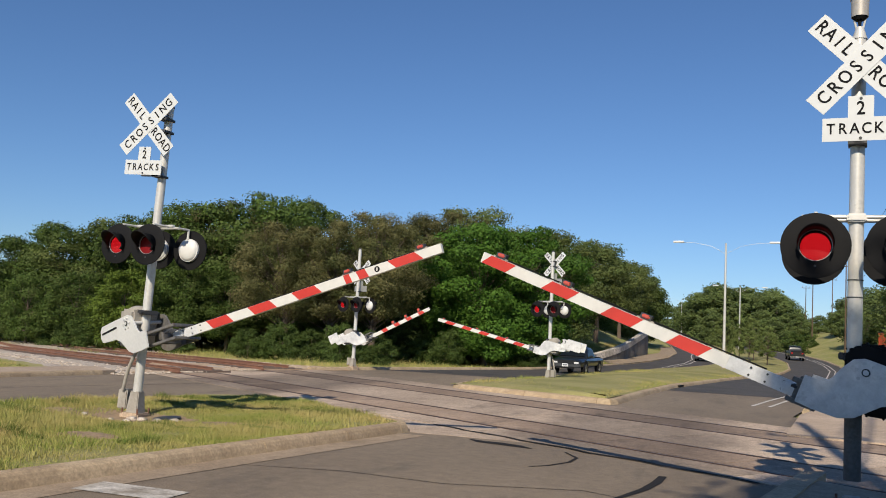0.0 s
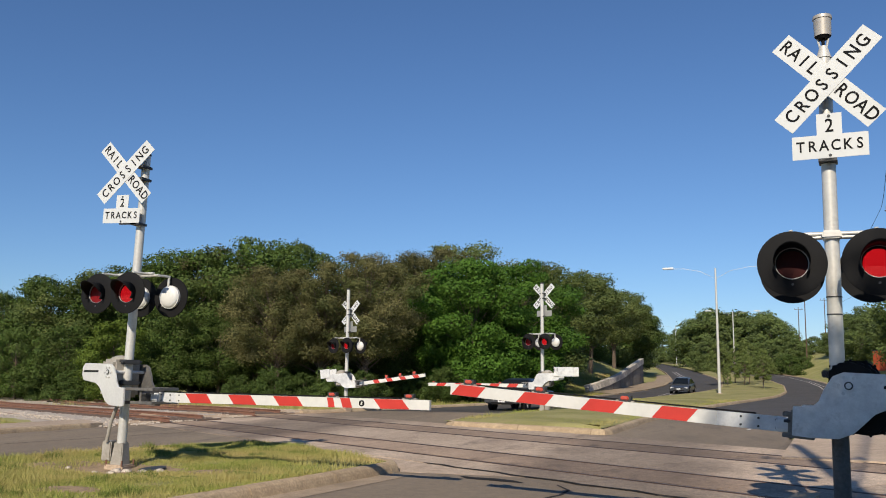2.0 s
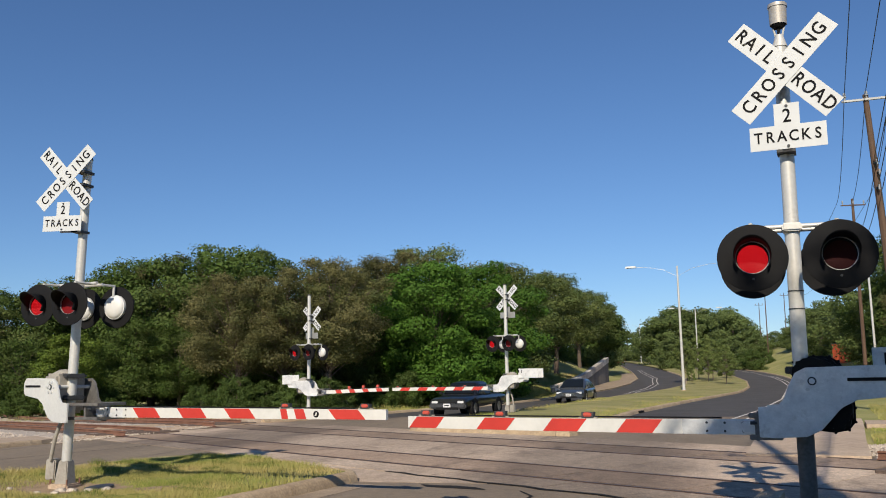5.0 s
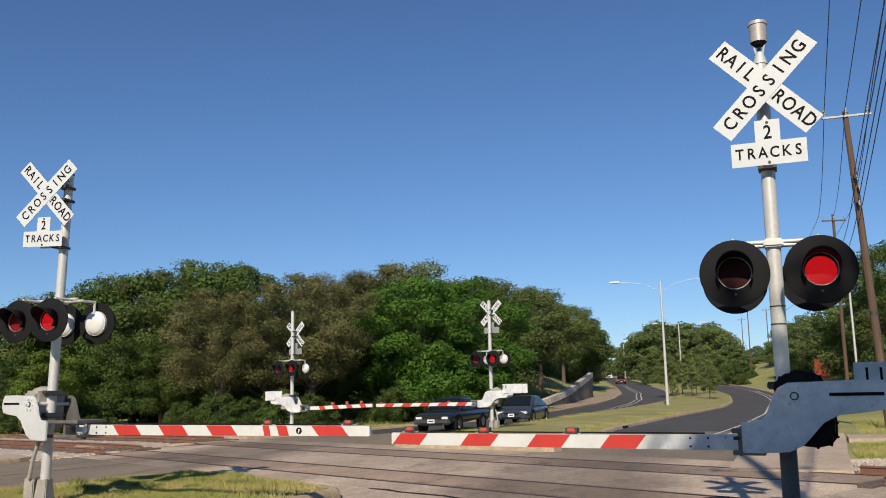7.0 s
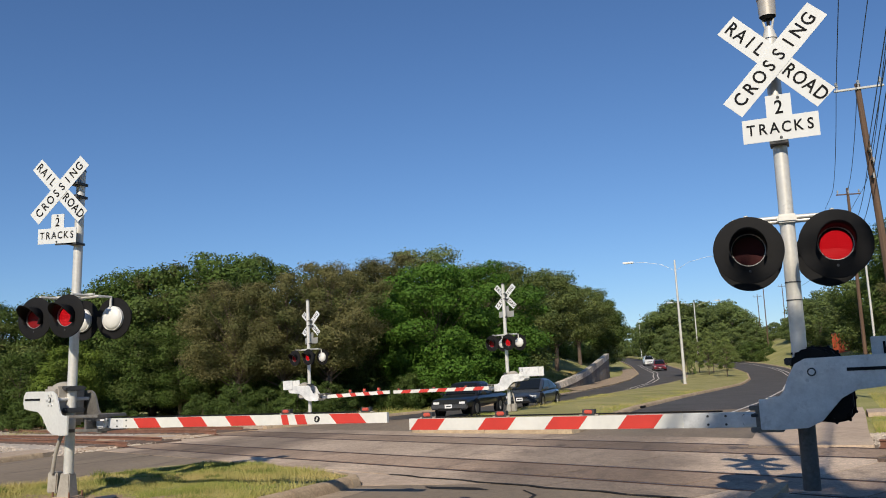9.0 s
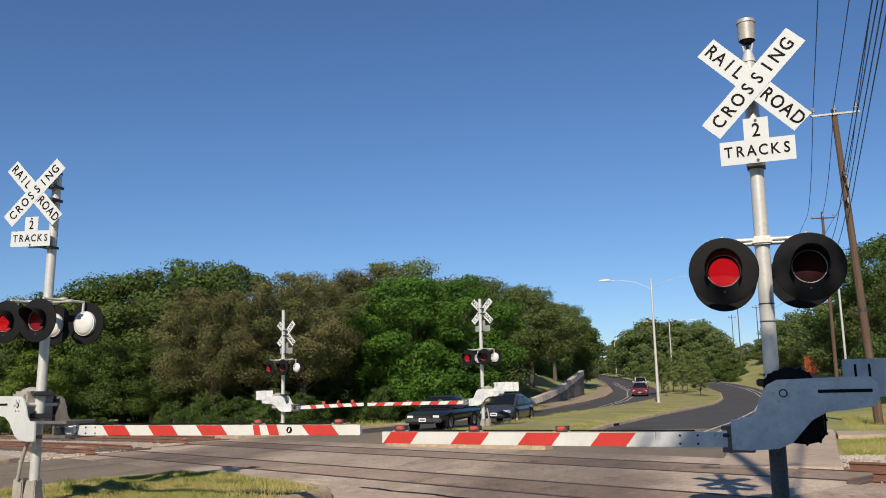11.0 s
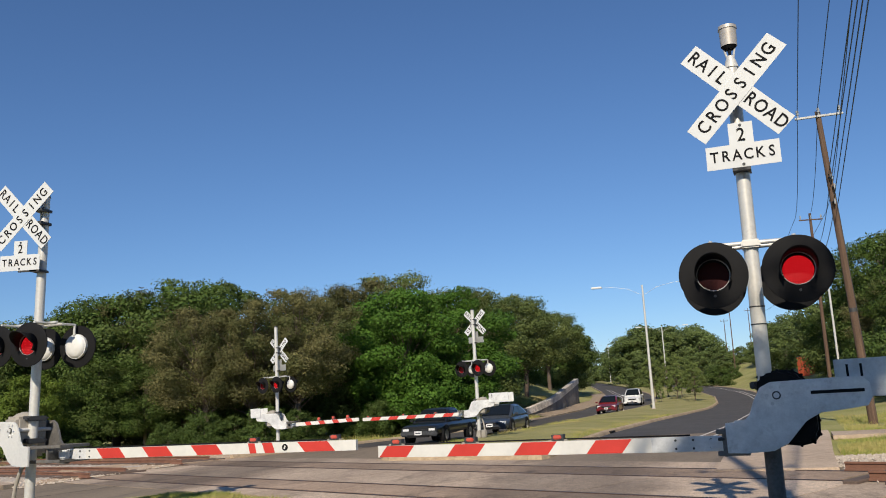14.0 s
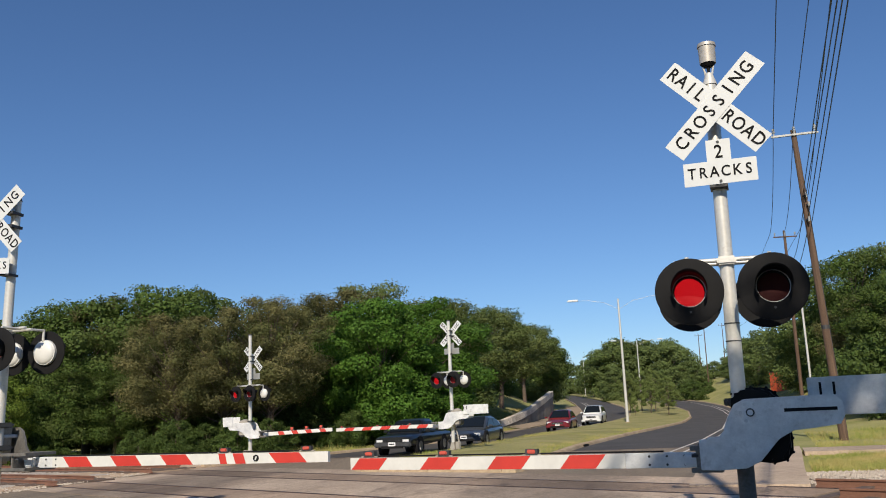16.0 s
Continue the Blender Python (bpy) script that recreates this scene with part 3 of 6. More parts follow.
    for _ in range(9000):
        s = rnd.choice((rnd.uniform(7.8, 10.0), rnd.uniform(11.8, 14.2), rnd.uniform(16.1, 18.2), rnd.uniform(10.3, 11.5)))
        u = rnd.choice((u_left(s) - 18 * rnd.random() ** 1.5, u_left(s) - rnd.uniform(0, 45), u_right(s) + rnd.uniform(0, 9)))
        p = track_at(u, s, 0.02)
        pebble(p + Vector((0, 0, height(p.x, p.y))), rnd.uniform(0.02, 0.05))
    for _ in range(8000):
        pebble((rnd.uniform(3.1, 9.5), rnd.uniform(16.9, 20.6), -0.02), rnd.uniform(0.02, 0.06))
    tagged(new("ballast", mesh_of("ballast_stones", verts, faces, STONE)), "loose pale ballast stones beside the crossing", "gravel", kind="stuff")


def tar_mark(points, widths, z=0.006):
    """A hand-poured line of crack sealer."""
    verts, faces = [], []
    pts = [Vector((*p, 0)) for p in points]
    for i, p in enumerate(pts):
        d = (pts[min(i + 1, len(pts) - 1)] - pts[max(i - 1, 0)]).normalized()
        o = Vector((-d.y, d.x, 0)) * widths[i] / 2
        verts += [(p - o) + Vector((0, 0, z)), (p + o) + Vector((0, 0, z))]
    faces = [(2 * i, 2 * i + 1, 2 * i + 3, 2 * i + 2) for i in range(len(pts) - 1)]
    tagged(new("tar_mark", mesh_of("tar_mark", verts, faces, TAR)), "dark poured crack sealer on worn asphalt", "road marking", kind="structure")


def build_marks():
    tar_mark([(-0.9, 10.55), (-0.93, 10.0), (-1.02, 9.4), (-1.15, 8.9), (-1.3, 8.4)], [0.10, 0.11, 0.10, 0.08, 0.05])
    tar_mark([(-2.35, 12.0), (-2.1, 11.5), (-2.12, 11.0), (-2.3, 10.5), (-2.5, 10.25)], [0.03, 0.05, 0.05, 0.04, 0.02])
    tar_mark([(-3.9, 12.5), (-3.7, 12.35), (-3.4, 12.3), (-3.1, 12.2), (-2.85, 12.05)], [0.05, 0.22, 0.26, 0.22, 0.04])
    tar_mark([(-5.3, 8.2), (-4.2, 8.5), (-3.0, 8.4), (-1.6, 8.9), (-1.0, 8.6)], [0.012, 0.02, 0.016, 0.02, 0.012])
    edge = [track_at(-11.9 + 0.45 * k, 9.17 + 0.05 * math.sin(k * 2.1)) for k in range(15)]
    tar_mark([(p.x, p.y) for p in edge], [0.05 + 0.05 * abs(math.sin(k * 1.7)) for k in range(15)], 0.014)
    tar_mark([(-14.5, 14.0), (-13.0, 20.0), (-12.6, 22.5)], [0.03, 0.04, 0.03])


build_ground()
build_marks()
build_roads()
build_track()


# ---- crossing signals ----
def crossbuck(parent, m, tilt=45.0):
    """Two crossed white blades with black letters; the face looks towards -y."""
    sign = part("crossbuck", box(0.05, 0.02, 0.26, (0, 0.02, 0.0)), SIGNBACK, parent, m=m)
    for lean, y in ((tilt, 0.0), (-tilt, -0.006)):
        bm = box(1.219, 0.005, 0.229)
        part("blade", bm, SIGNWHITE, sign, "white reflective sign blade with black letters", m=pose(0, y, 0, 0, lean, 0))
    for turn in (0, 180):
        put = lambda text, lean, x, y, pitch: words(text, 0.185, pitch, SIGNBLACK, sign, pose(0, 0, 0, 0, 0, turn) @ pose(0, y, 0, 0, lean, 0) @ pose(x, 0, 0))
        put("RAIL", tilt, -0.36, -0.0045, 0.115)
        put("ROAD", tilt, 0.36, -0.0045, 0.125)
        put("CROSSING", -tilt, 0.0, -0.0105 if turn == 0 else -0.0045, 0.138)
    return sign


def tracks_plate(parent, m, post_dx):
    """The T-shaped plate that counts the tracks."""
    w, h = 0.345, 0.118
    outline = [(-w, -2 * h), (w, -2 * h), (w, 0.0), (0.115, 0.0), (0.115, 0.215), (-0.115, 0.215), (-0.115, 0.0), (-w, 0.0)]
    plate = part("tracks_plate", slab(outline, 0.005), SIGNWHITE, parent, "white plate that counts the tracks", m=m)
    part("plate_back", slab([(p[0] * 0.995, p[1] * 0.995) for p in outline], 0.002, at=0.0055), SIGNBACK, plate, "bare grey sign back")
    words("2", 0.19, 0.1, SIGNBLACK, plate, pose(0, -0.002, 0.085))
    words("TRACKS", 0.152, 0.107, SIGNBLACK, plate, pose(0, -0.002, -0.115))
    for z in (0.188, -0.21):
        part("bolt", rod((0, -0.008, z), (0, 0.05, z), 0.0145, seg=10), DARKSTEEL, plate)
    part("plate_clamp", box(0.17, 0.21, 0.035, (post_dx, 0.11, -0.245)), DARKSTEEL, plate)
    part("clamp_bar", box(abs(post_dx) + 0.06, 0.03, 0.03, (post_dx / 2, 0.02, -0.245)), DARKSTEEL, plate)
    return plate


LAMPS = []


def turned_ring(profile, seg=40, bm=None):
    """A closed profile of radius and depth, turned about the y axis."""
    bm = bm or bmesh.new()
    rings = [[bm.verts.new((r * math.cos(k * math.tau / seg), y, r * math.sin(k * math.tau / seg))) for r, y in profile] for k in range(seg)]
    n = len(profile)
    for k in range(seg):
        a, b = rings[k], rings[(k + 1) % seg]
        for i in range(n):
            bm.faces.new((a[i], a[(i + 1) % n], b[(i + 1) % n], b[i]))
    return bm


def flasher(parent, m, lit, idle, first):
    """One flashing unit facing -y: background ring, hood, diode board, and two added leaves, coloured as the unlit
    lens, that part to show it.
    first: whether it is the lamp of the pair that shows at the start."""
    disc = part("flasher", turned_ring([(0.150, -0.012), (0.296, -0.012), (0.316, -0.006), (0.316, 0.0), (0.150, 0.0)]), BLACK, parent,
                "black background disc of a flashing light", m=m, smooth=True)
    # the hood: a tube cut away below, flaring forwards
    verts, faces = [], []
    n = 28
    for i in range(n + 1):
        a = radians(-35 + 250 * i / n)
        reach = 0.10 + 0.20 * max(0.0, math.sin(a)) ** 0.7 if math.sin(a) > 0 else 0.10
        for r, y in ((0.162, -0.01), (0.168, -reach), (0.160, -reach), (0.154, -0.01)):
            verts.append((r * math.cos(a), y, r * math.sin(a)))
    for i in range(n):
        for k in range(4):
            faces.append((i * 4 + k, i * 4 + (k + 1) % 4, (i + 1) * 4 + (k + 1) % 4, (i + 1) * 4 + k))
    hood = new("hood", mesh_of("hood", verts, faces, BLACK, True))
    hood.parent = disc
    part("lamp_back", rod((0, 0.0098, 0), (0, 0.0118, 0), 0.152, seg=32), BLACK, disc)
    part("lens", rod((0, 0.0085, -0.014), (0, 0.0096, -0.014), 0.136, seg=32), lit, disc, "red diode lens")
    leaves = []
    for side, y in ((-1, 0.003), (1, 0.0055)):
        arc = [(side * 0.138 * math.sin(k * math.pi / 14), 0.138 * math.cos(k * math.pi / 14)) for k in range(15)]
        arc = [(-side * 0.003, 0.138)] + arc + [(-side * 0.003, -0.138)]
        leaves.append(part("shutter_leaf", slab([(a, b - 0.014) for a, b in arc], 0.0018, at=y), idle, disc, "added leaf in the unlit lens's colour"))
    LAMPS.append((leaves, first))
    part("lens_ring", turned_ring([(0.146, -0.016), (0.153, -0.018), (0.153, -0.004), (0.146, -0.004)], 32), RINGMETAL, disc, "dull metal lens ring")
    part("backing_ring", turned_ring([(0.178, 0.0078), (0.314, 0.0078), (0.314, 0.0105), (0.178, 0.0105)]), BLACK, disc)
    part("housing", dome((0, 0.05, 0), 0.176, 0.36, (0, 1, 0)), HOUSING, disc, "rounded white lamp housing", smooth=True)
    part("housing_seam", rod((0, 0.012, 0), (0, 0.055, 0), 0.184, seg=32), HOUSING, disc, smooth=True)
    part("drain_screw", rod((0.0, -0.018, -0.20), (0.0, -0.011, -0.20), 0.012, seg=8), DARKSTEEL, disc)
    return disc


BRACKET = [(10, 24), (28, 15), (42, -10), (50, -32), (62, -44), (95, -46), (95, -100), (62, -101), (15, -98), (-10, -86), (-28, -66), (-44, -48), (-70, -34),
           (-110, -30), (-147, -25), (-156, -10), (-154, 14), (-142, 26), (-90, 26)]


def gate_arm(parent, hand, length, reds, lamps, yaw, pivot, grey=0.0, badge=None, sag=0.0, plate_yaw=0.0, weights=(0.30,), back=0.0, weight_len=0.80, tall=False, metal=None):
    """The moving gate: two curved support plates with counterweights, and a striped arm. hand: 1 if the arm points along +x."""
    metal = metal or GALV
    k = hand / 198.0
    outline = [(a * k, z / 198.0) for a, z in BRACKET]
    turned = pose(-hand * back * 0.7, 0, back * 0.35, 0, 0, plate_yaw)
    face = slab(outline, 0.03, at=-0.33)
    bmesh.ops.transform(face, matrix=turned, verts=face.verts[:])
    arm = part("gate_arm", face, metal, parent, "galvanised gate support and striped arm", bevel=0.004)
    sub = lambda name, bm, mat, label="", **kw: part(name, bm, mat, arm, label, **kw)
    # with plate_yaw, darker steel carries the shade on the rear plate
    sub("support_plate", slab(outline, 0.03, at=0.27), CHANNEL if plate_yaw else metal, m=turned)
    x = lambda a: a * hand
    for y in weights:
        sub("counterweight", box(weight_len, 0.035, 0.36, (x(-0.58 - weight_len / 2 + back * 0.55), y + 0.02, 0.19 - back * 0.4)), GALV, "grey steel counterweight plate", bevel=0.006, m=turned)
        for dx in (0.60, 0.72) if weight_len > 0.6 else ():
            sub("slot", box(0.022, 0.05, 0.12, (x(-dx), y + 0.02, 0.26 - back * 0.4)), BLACK, m=turned)
    # slots are solid black boxes, for the shade inside them
    sub("slot", box(0.44, 0.006, 0.03, (x(-0.51), -0.333, 0.01)), BLACK, "adjusting slot, its shaded depth painted black", m=turned)
    bm = rod((0, -0.35, 0), (0, 0.32, 0), 0.026, seg=20)
    sub("pivot", bm, GALV, "steel pivot shaft", smooth=True, m=turned)
    sub("pivot_ring", rod((0, -0.345, 0), (0, -0.335, 0), 0.038, seg=24), DARKSTEEL, m=turned)
    for i in range(6):
        a = i * math.pi / 3
        px, pz = 0.085 * math.cos(a), 0.085 * math.sin(a)
        sub("rivet", rod((px, -0.346, pz), (px, -0.325, pz), 0.017, seg=8), GALV, m=turned)
    # channel frame that joins the plates and grips the arm
    for z in (-0.25, -0.45):
        for y in (-0.26, 0.26):
            sub("channel", box(0.56 - 1.6 * back, 0.06, 0.045, (x(0.50 - back * 1.1), y, z)), CHANNEL, "grey steel channel bar", bevel=0.006)
        if not back:
            sub("channel_tie", box(0.06, 0.46, 0.04, (x(0.75 - back), 0.0, z)), CHANNEL)
    sub("hinge", box(0.04, 0.50, 0.24, (x(0.51 - back * 0.7), 0.0, -0.36)), CHANNEL, bevel=0.006)
    sub("hinge_block", box(0.16, 0.2, 0.13, (x(0.64 - back), 0.0, -0.37)), GALV, bevel=0.02)
    for i in range(4):
        sub("bolt", rod((x(0.56 - back), -0.24 + 0.16 * i, -0.32), (x(0.62 - back), -0.24 + 0.16 * i, -0.32), 0.016, seg=8), DARKSTEEL)
    zc, hh, th = -0.37, 0.073, 0.03
    root = 0.66 - back
    if grey:
        sub("arm_tube", box(grey - root, th + 0.02, hh * 2, (x((root + grey) / 2), 0, zc)), GALV, "bare aluminium arm section", bevel=0.004)
        for i in range(3):
            for dz in (0.04, -0.04):
                sub("bolt", rod((x(0.72 - back + i * 0.17), -0.035, zc + dz), (x(0.72 - back + i * 0.17), 0.02, zc + dz), 0.012, seg=8), DARKSTEEL)
        root = grey
    taper = lambda a: 1.0 - 0.12 * (a / length)
    bent = lambda a: zc + sag * (a - 0.7) ** 2 / (length ** 2)
    bm = bmesh.new()
    rows = []
    n = 14
    for i in range(n + 1):
        a = root + (length - root) * i / n
        h = hh * taper(a)
        rows.append([bm.verts.new((x(a), y, bent(a) + z)) for y, z in ((-th, -h), (th, -h), (th, h), (-th, h))])
    for p, q in zip(rows, rows[1:]):
        for j in range(4):
            bm.faces.new((p[j], p[(j + 1) % 4], q[(j + 1) % 4], q[j]))
    bm.faces.new(rows[0])
    bm.faces.new(rows[-1][::-1])
    sub("arm_board", bm, ARMWHITE, "white reflective gate arm")
    for a0, a1 in reds:
        bm = bmesh.new()
        slant = min(0.11, (a1 - a0) * 0.3)
        for y in (-th - 0.003, th + 0.003):
            quad = []
            for a, s in ((a0 + slant, -1), (a1 + slant, -1), (a1, 1), (a0, 1)):
                quad.append(bm.verts.new((x(a), y, bent(a) + s * (hh * taper(a) - 0.002))))
            bm.faces.new(quad)
        sub("stripe", bm, ARMRED, "red reflective stripe")
    if badge:
        bm = rod((x(badge), -th - 0.004, zc), (x(badge), -th, zc), 0.042, seg=20)
        sub("badge", bm, BLACK, "small round black emblem")
        sub("badge_mark", box(0.02, 0.003, 0.045, (x(badge), -th - 0.006, zc), m=pose(0, 0, 0, 0, 20, 0)), ARMWHITE)
    for a in lamps:
        z = bent(a) + hh
        lamp = sub("arm_lamp", box(0.13, 0.07, 0.06, (x(a), 0, z + 0.032)), DARKSTEEL, "small red lamp on the gate arm")
        part("lamp_glass", box(0.09, 0.10, 0.042, (x(a), 0, z + 0.036)), LAMPRED, lamp, bevel=0.01)
        if tall:
            part("lamp_hood", box(0.10, 0.11, 0.09, (x(a), 0, z + 0.08)), LAMPRED, lamp, bevel=0.01)
        part("lamp_foot", box(0.2, 0.05, 0.014, (x(a), 0, z + 0.004)), CASTING, lamp)
    sub("arm_cable", rod((x(0.75), 0.0, zc + hh + 0.012), (x(lamps[0]), 0.0, bent(lamps[0]) + hh + 0.006), 0.008, seg=6), BLACK)
    arm.matrix_basis = Matrix.Translation(pivot) @ pose(0, 0, 0, 0, 0, yaw)
    return arm


def signal(place, yaw, lean, hand, z_sign, z_light, z_pivot, top, sign_dx, arm, label, bell=False, base=0.0, plate_drop=0.55, plate_dx=-0.03, light_yaw=0.0, cast_base=True, tilt=45.0, swivel=0.0, spread=0.385, first=0, idle=None):
    m = Matrix.Translation(place) @ pose(0, 0, 0, 0, lean, 0) @ pose(0, 0, 0, 0, 0, yaw)
    s = thing("crossing_signal", label, "railway signal", "crossing signals", m=m)
    # foundation and cast base
    foot = part("footing", slab([(-0.17, -0.17), (0.17, -0.17), (0.17, 0.17), (-0.17, 0.17)], 0.2 + base, axis="z", at=-0.15), CONCRETE, s, "round-edged concrete footing", bevel=0.02)
    bm = bmesh.new()
    bmesh.ops.create_cone(bm, cap_ends=True, segments=4, radius1=0.155 if cast_base else 0.16, radius2=0.11 if cast_base else 0.11, depth=0.36 if cast_base else 0.1, matrix=pose(0, 0, base + (0.2 if cast_base else 0.08), 0, 0, 45))
    cast = part("base_casting", bm, CASTING, s, "tapered cast base", bevel=0.012)
    part("junction_box", box(0.17, 0.15, 0.30, (-0.22 * hand, 0.0, base + 0.24)), CASTING, s, "small grey junction box", bevel=0.015) if cast_base else None
    for dx, dy in ((0.14, 0.14), (-0.14, 0.14), (0.14, -0.14), (-0.14, -0.14)):
        part("anchor_bolt", rod((dx, dy, base), (dx, dy, base + 0.12), 0.014, seg=6), RUST, cast)
    post = part("post", rod((0, 0, base + 0.3), (0, 0, top), 0.072, 0.066, 24), POSTPAINT, s, "silver-painted steel post", smooth=True)
    if bell:
        for z in (2.13, 2.30):
            part("strap", rod((0, 0, z), (0, 0, z + 0.012), 0.0735, seg=24), DARKSTEEL, post)
        # a darker tube round the post, up to just below the pivot
        part("post_sleeve", rod((0, 0, base + 0.28), (0, 0, z_pivot - 0.12), 0.078, seg=24), LOWER_POST, s, "dark lower post", smooth=True)
        part("bell_neck", rod((0, 0, top), (0, 0, top + 0.13), 0.075, 0.036, 20), POSTPAINT, s, smooth=True)
        bm = rod((0, 0, top + 0.235), (0, 0, top + 0.43), 0.081, 0.087, 28)
        rod((0, 0, top + 0.415), (0, 0, top + 0.45), 0.094, 0.09, 28, bm)
        hood = part("bell", bm, BELLGREY, s, "grey cylindrical crossing bell", smooth=True)
        # solid black cone in place of the shade inside the bell
        part("bell_mouth", rod((0, 0, top + 0.205), (0, 0, top + 0.238), 0.055, 0.080, 24), BLACK, hood, "mouth of the bell, its shaded hollow painted black", smooth=True)
        for sx in (-1, 1):
            part("bell_strap", rod((sx * 0.03, 0, top + 0.11), (sx * 0.055, 0, top + 0.23), 0.011, seg=8), POSTPAINT, hood)
        part("clapper", rod((0, -0.01, top + 0.13), (0, -0.01, top + 0.215), 0.014, 0.02, 8), BLACK, hood)
    else:
        part("post_cap", rod((0, 0, top), (0, 0, top + 0.05), 0.076, 0.06, 20), DARKSTEEL, s, smooth=True)
    for z in (z_sign + 0.10, z_sign - 0.10):
        part("sign_clamp", box(0.17, 0.24, 0.04, (0, -0.06, z)), DARKSTEEL, s)
    crossbuck(s, pose(sign_dx, -0.19, z_sign), tilt)
    tracks_plate(s, pose(sign_dx + plate_dx, -0.17, z_sign - plate_drop - 0.03), -sign_dx - plate_dx)
    # lights: a crossarm with a pair to the front and a pair to the back
    z = z_light
    lights = part("light_crossarm", rod((-0.5, -0.05, z + 0.33), (0.5, -0.05, z + 0.33), 0.022, seg=12), POSTPAINT, s, "pale pipe crossarm with flashing lights",
                  m=pose(0, 0, 0, 0, 0, light_yaw), smooth=True)
    part("crossarm_pipe", rod((-0.5, 0.05, z + 0.31), (0.5, 0.05, z + 0.31), 0.022, seg=12), POSTPAINT, lights, smooth=True)
    part("crossarm_clamp", box(0.18, 0.22, 0.08, (0, 0, z + 0.32)), POSTPAINT, lights, bevel=0.015)
    for i, dx in enumerate((-spread, spread)):
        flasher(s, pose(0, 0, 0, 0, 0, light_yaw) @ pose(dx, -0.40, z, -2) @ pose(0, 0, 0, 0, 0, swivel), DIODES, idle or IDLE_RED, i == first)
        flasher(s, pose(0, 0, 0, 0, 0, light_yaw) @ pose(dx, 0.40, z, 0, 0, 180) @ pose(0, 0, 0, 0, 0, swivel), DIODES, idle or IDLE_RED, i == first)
        for y in (-0.05, 0.05):
            bm = rod((dx, y, z + 0.32), (dx, y * 6.6, z + 0.32), 0.018, seg=10)
            rod((dx, y * 6.6, z + 0.335), (dx, y * 6.6, z + 0.16), 0.02, seg=10, bm=bm)
            part("lamp_pipe", bm, POSTPAINT, lights, smooth=True)
    # gate machine behind the plates: a rounded casing, bulging low on the side of the counterweights
    def casing(k):
        rim = ((-0.07, 0.12), (-0.05, 0.22), (0.0, 0.262), (0.12, 0.275), (0.25, 0.268), (0.32, 0.225), (0.38, 0.13), (0.42, 0.0), (0.43, -0.18), (0.425, -0.30), (0.37, -0.37), (0.26, -0.395),
               (0.12, -0.38), (0.0, -0.30), (-0.06, -0.15))
        return [(-hand * (0.17 + k * (u - 0.17)), z_pivot - 0.06 + k * (v + 0.06)) for u, v in rim]
    if bell:
        bm = slab(casing(1.0), 0.40, at=-0.20)
    else:
        bm = box(0.38, 0.46, 0.58, (-0.2 * hand, 0.0, z_pivot - 0.10))
    mech = part("gate_machine", bm, BLACK if bell else CASTING, s, "bolted gate machine housing", bevel=0.035 if bell else 0.04, m=pose(0, 0, 0, 0, 0, arm["yaw"] + arm.get("plate_yaw", 0)))
    if bell:
        for cx, cz in casing(1.05):
            part("flange_bolt", rod((cx, -0.04, cz), (cx, 0.04, cz), 0.012, seg=8), BLACK, mech)
    lid = slab(casing(1.05), 0.05, at=-0.025) if bell else dome((-0.22 * hand, 0.0, z_pivot + 0.1), 0.21, 0.75, (0, 0, 1))
    part("machine_lid", lid, BLACK if bell else CASTING, mech, smooth=True)
    part("motor", rod((-0.26 * hand, -0.17, z_pivot - 0.24), (-0.26 * hand, 0.22, z_pivot - 0.24), 0.12 if bell else 0.17, seg=24), DARKSTEEL, mech, "round motor cover", smooth=True)
    for dz in (-0.16, 0.16):
        part("mast_clamp", box(0.22, 0.26, 0.07, (0.02 * hand, 0, z_pivot + dz)), DARKSTEEL, mech, bevel=0.01)
        part("bolt", rod((0.1 * hand, -0.16, z_pivot + dz), (0.1 * hand, 0.16, z_pivot + dz), 0.018, seg=8), DARKSTEEL, mech)
    if bell:
        return s, gate_arm(s, hand, pivot=(0, 0, z_pivot), **arm)
    # cable conduit from the base to the machine
    cu = bpy.data.curves.new("conduit", "CURVE")
    cu.dimensions, cu.bevel_depth, cu.bevel_resolution = "3D", 0.028, 3
    cu.bevel_depth = 0.028 if not bell else 0.012
    sp = cu.splines.new("BEZIER")
    sp.bezier_points.add(2)
    for p, co in zip(sp.bezier_points, ((-0.2 * hand, -0.1, base + 0.38), (-0.1 * hand, -0.14, base + 0.75), (0.03 * hand, -0.12, z_pivot - 0.35))):
        p.co = co
        p.handle_left_type = p.handle_right_type = "AUTO"
    tmp = new("tmp", cu)
    me = bpy.data.meshes.new_from_object(tmp.evaluated_get(bpy.context.evaluated_depsgraph_get()))
    bpy.data.objects.remove(tmp)
    me.materials.clear()
    me.materials.append(CASTING)
    conduit = new("conduit", me)
    conduit.parent = s
    return s, gate_arm(s, hand, pivot=(0, 0, z_pivot), **arm)


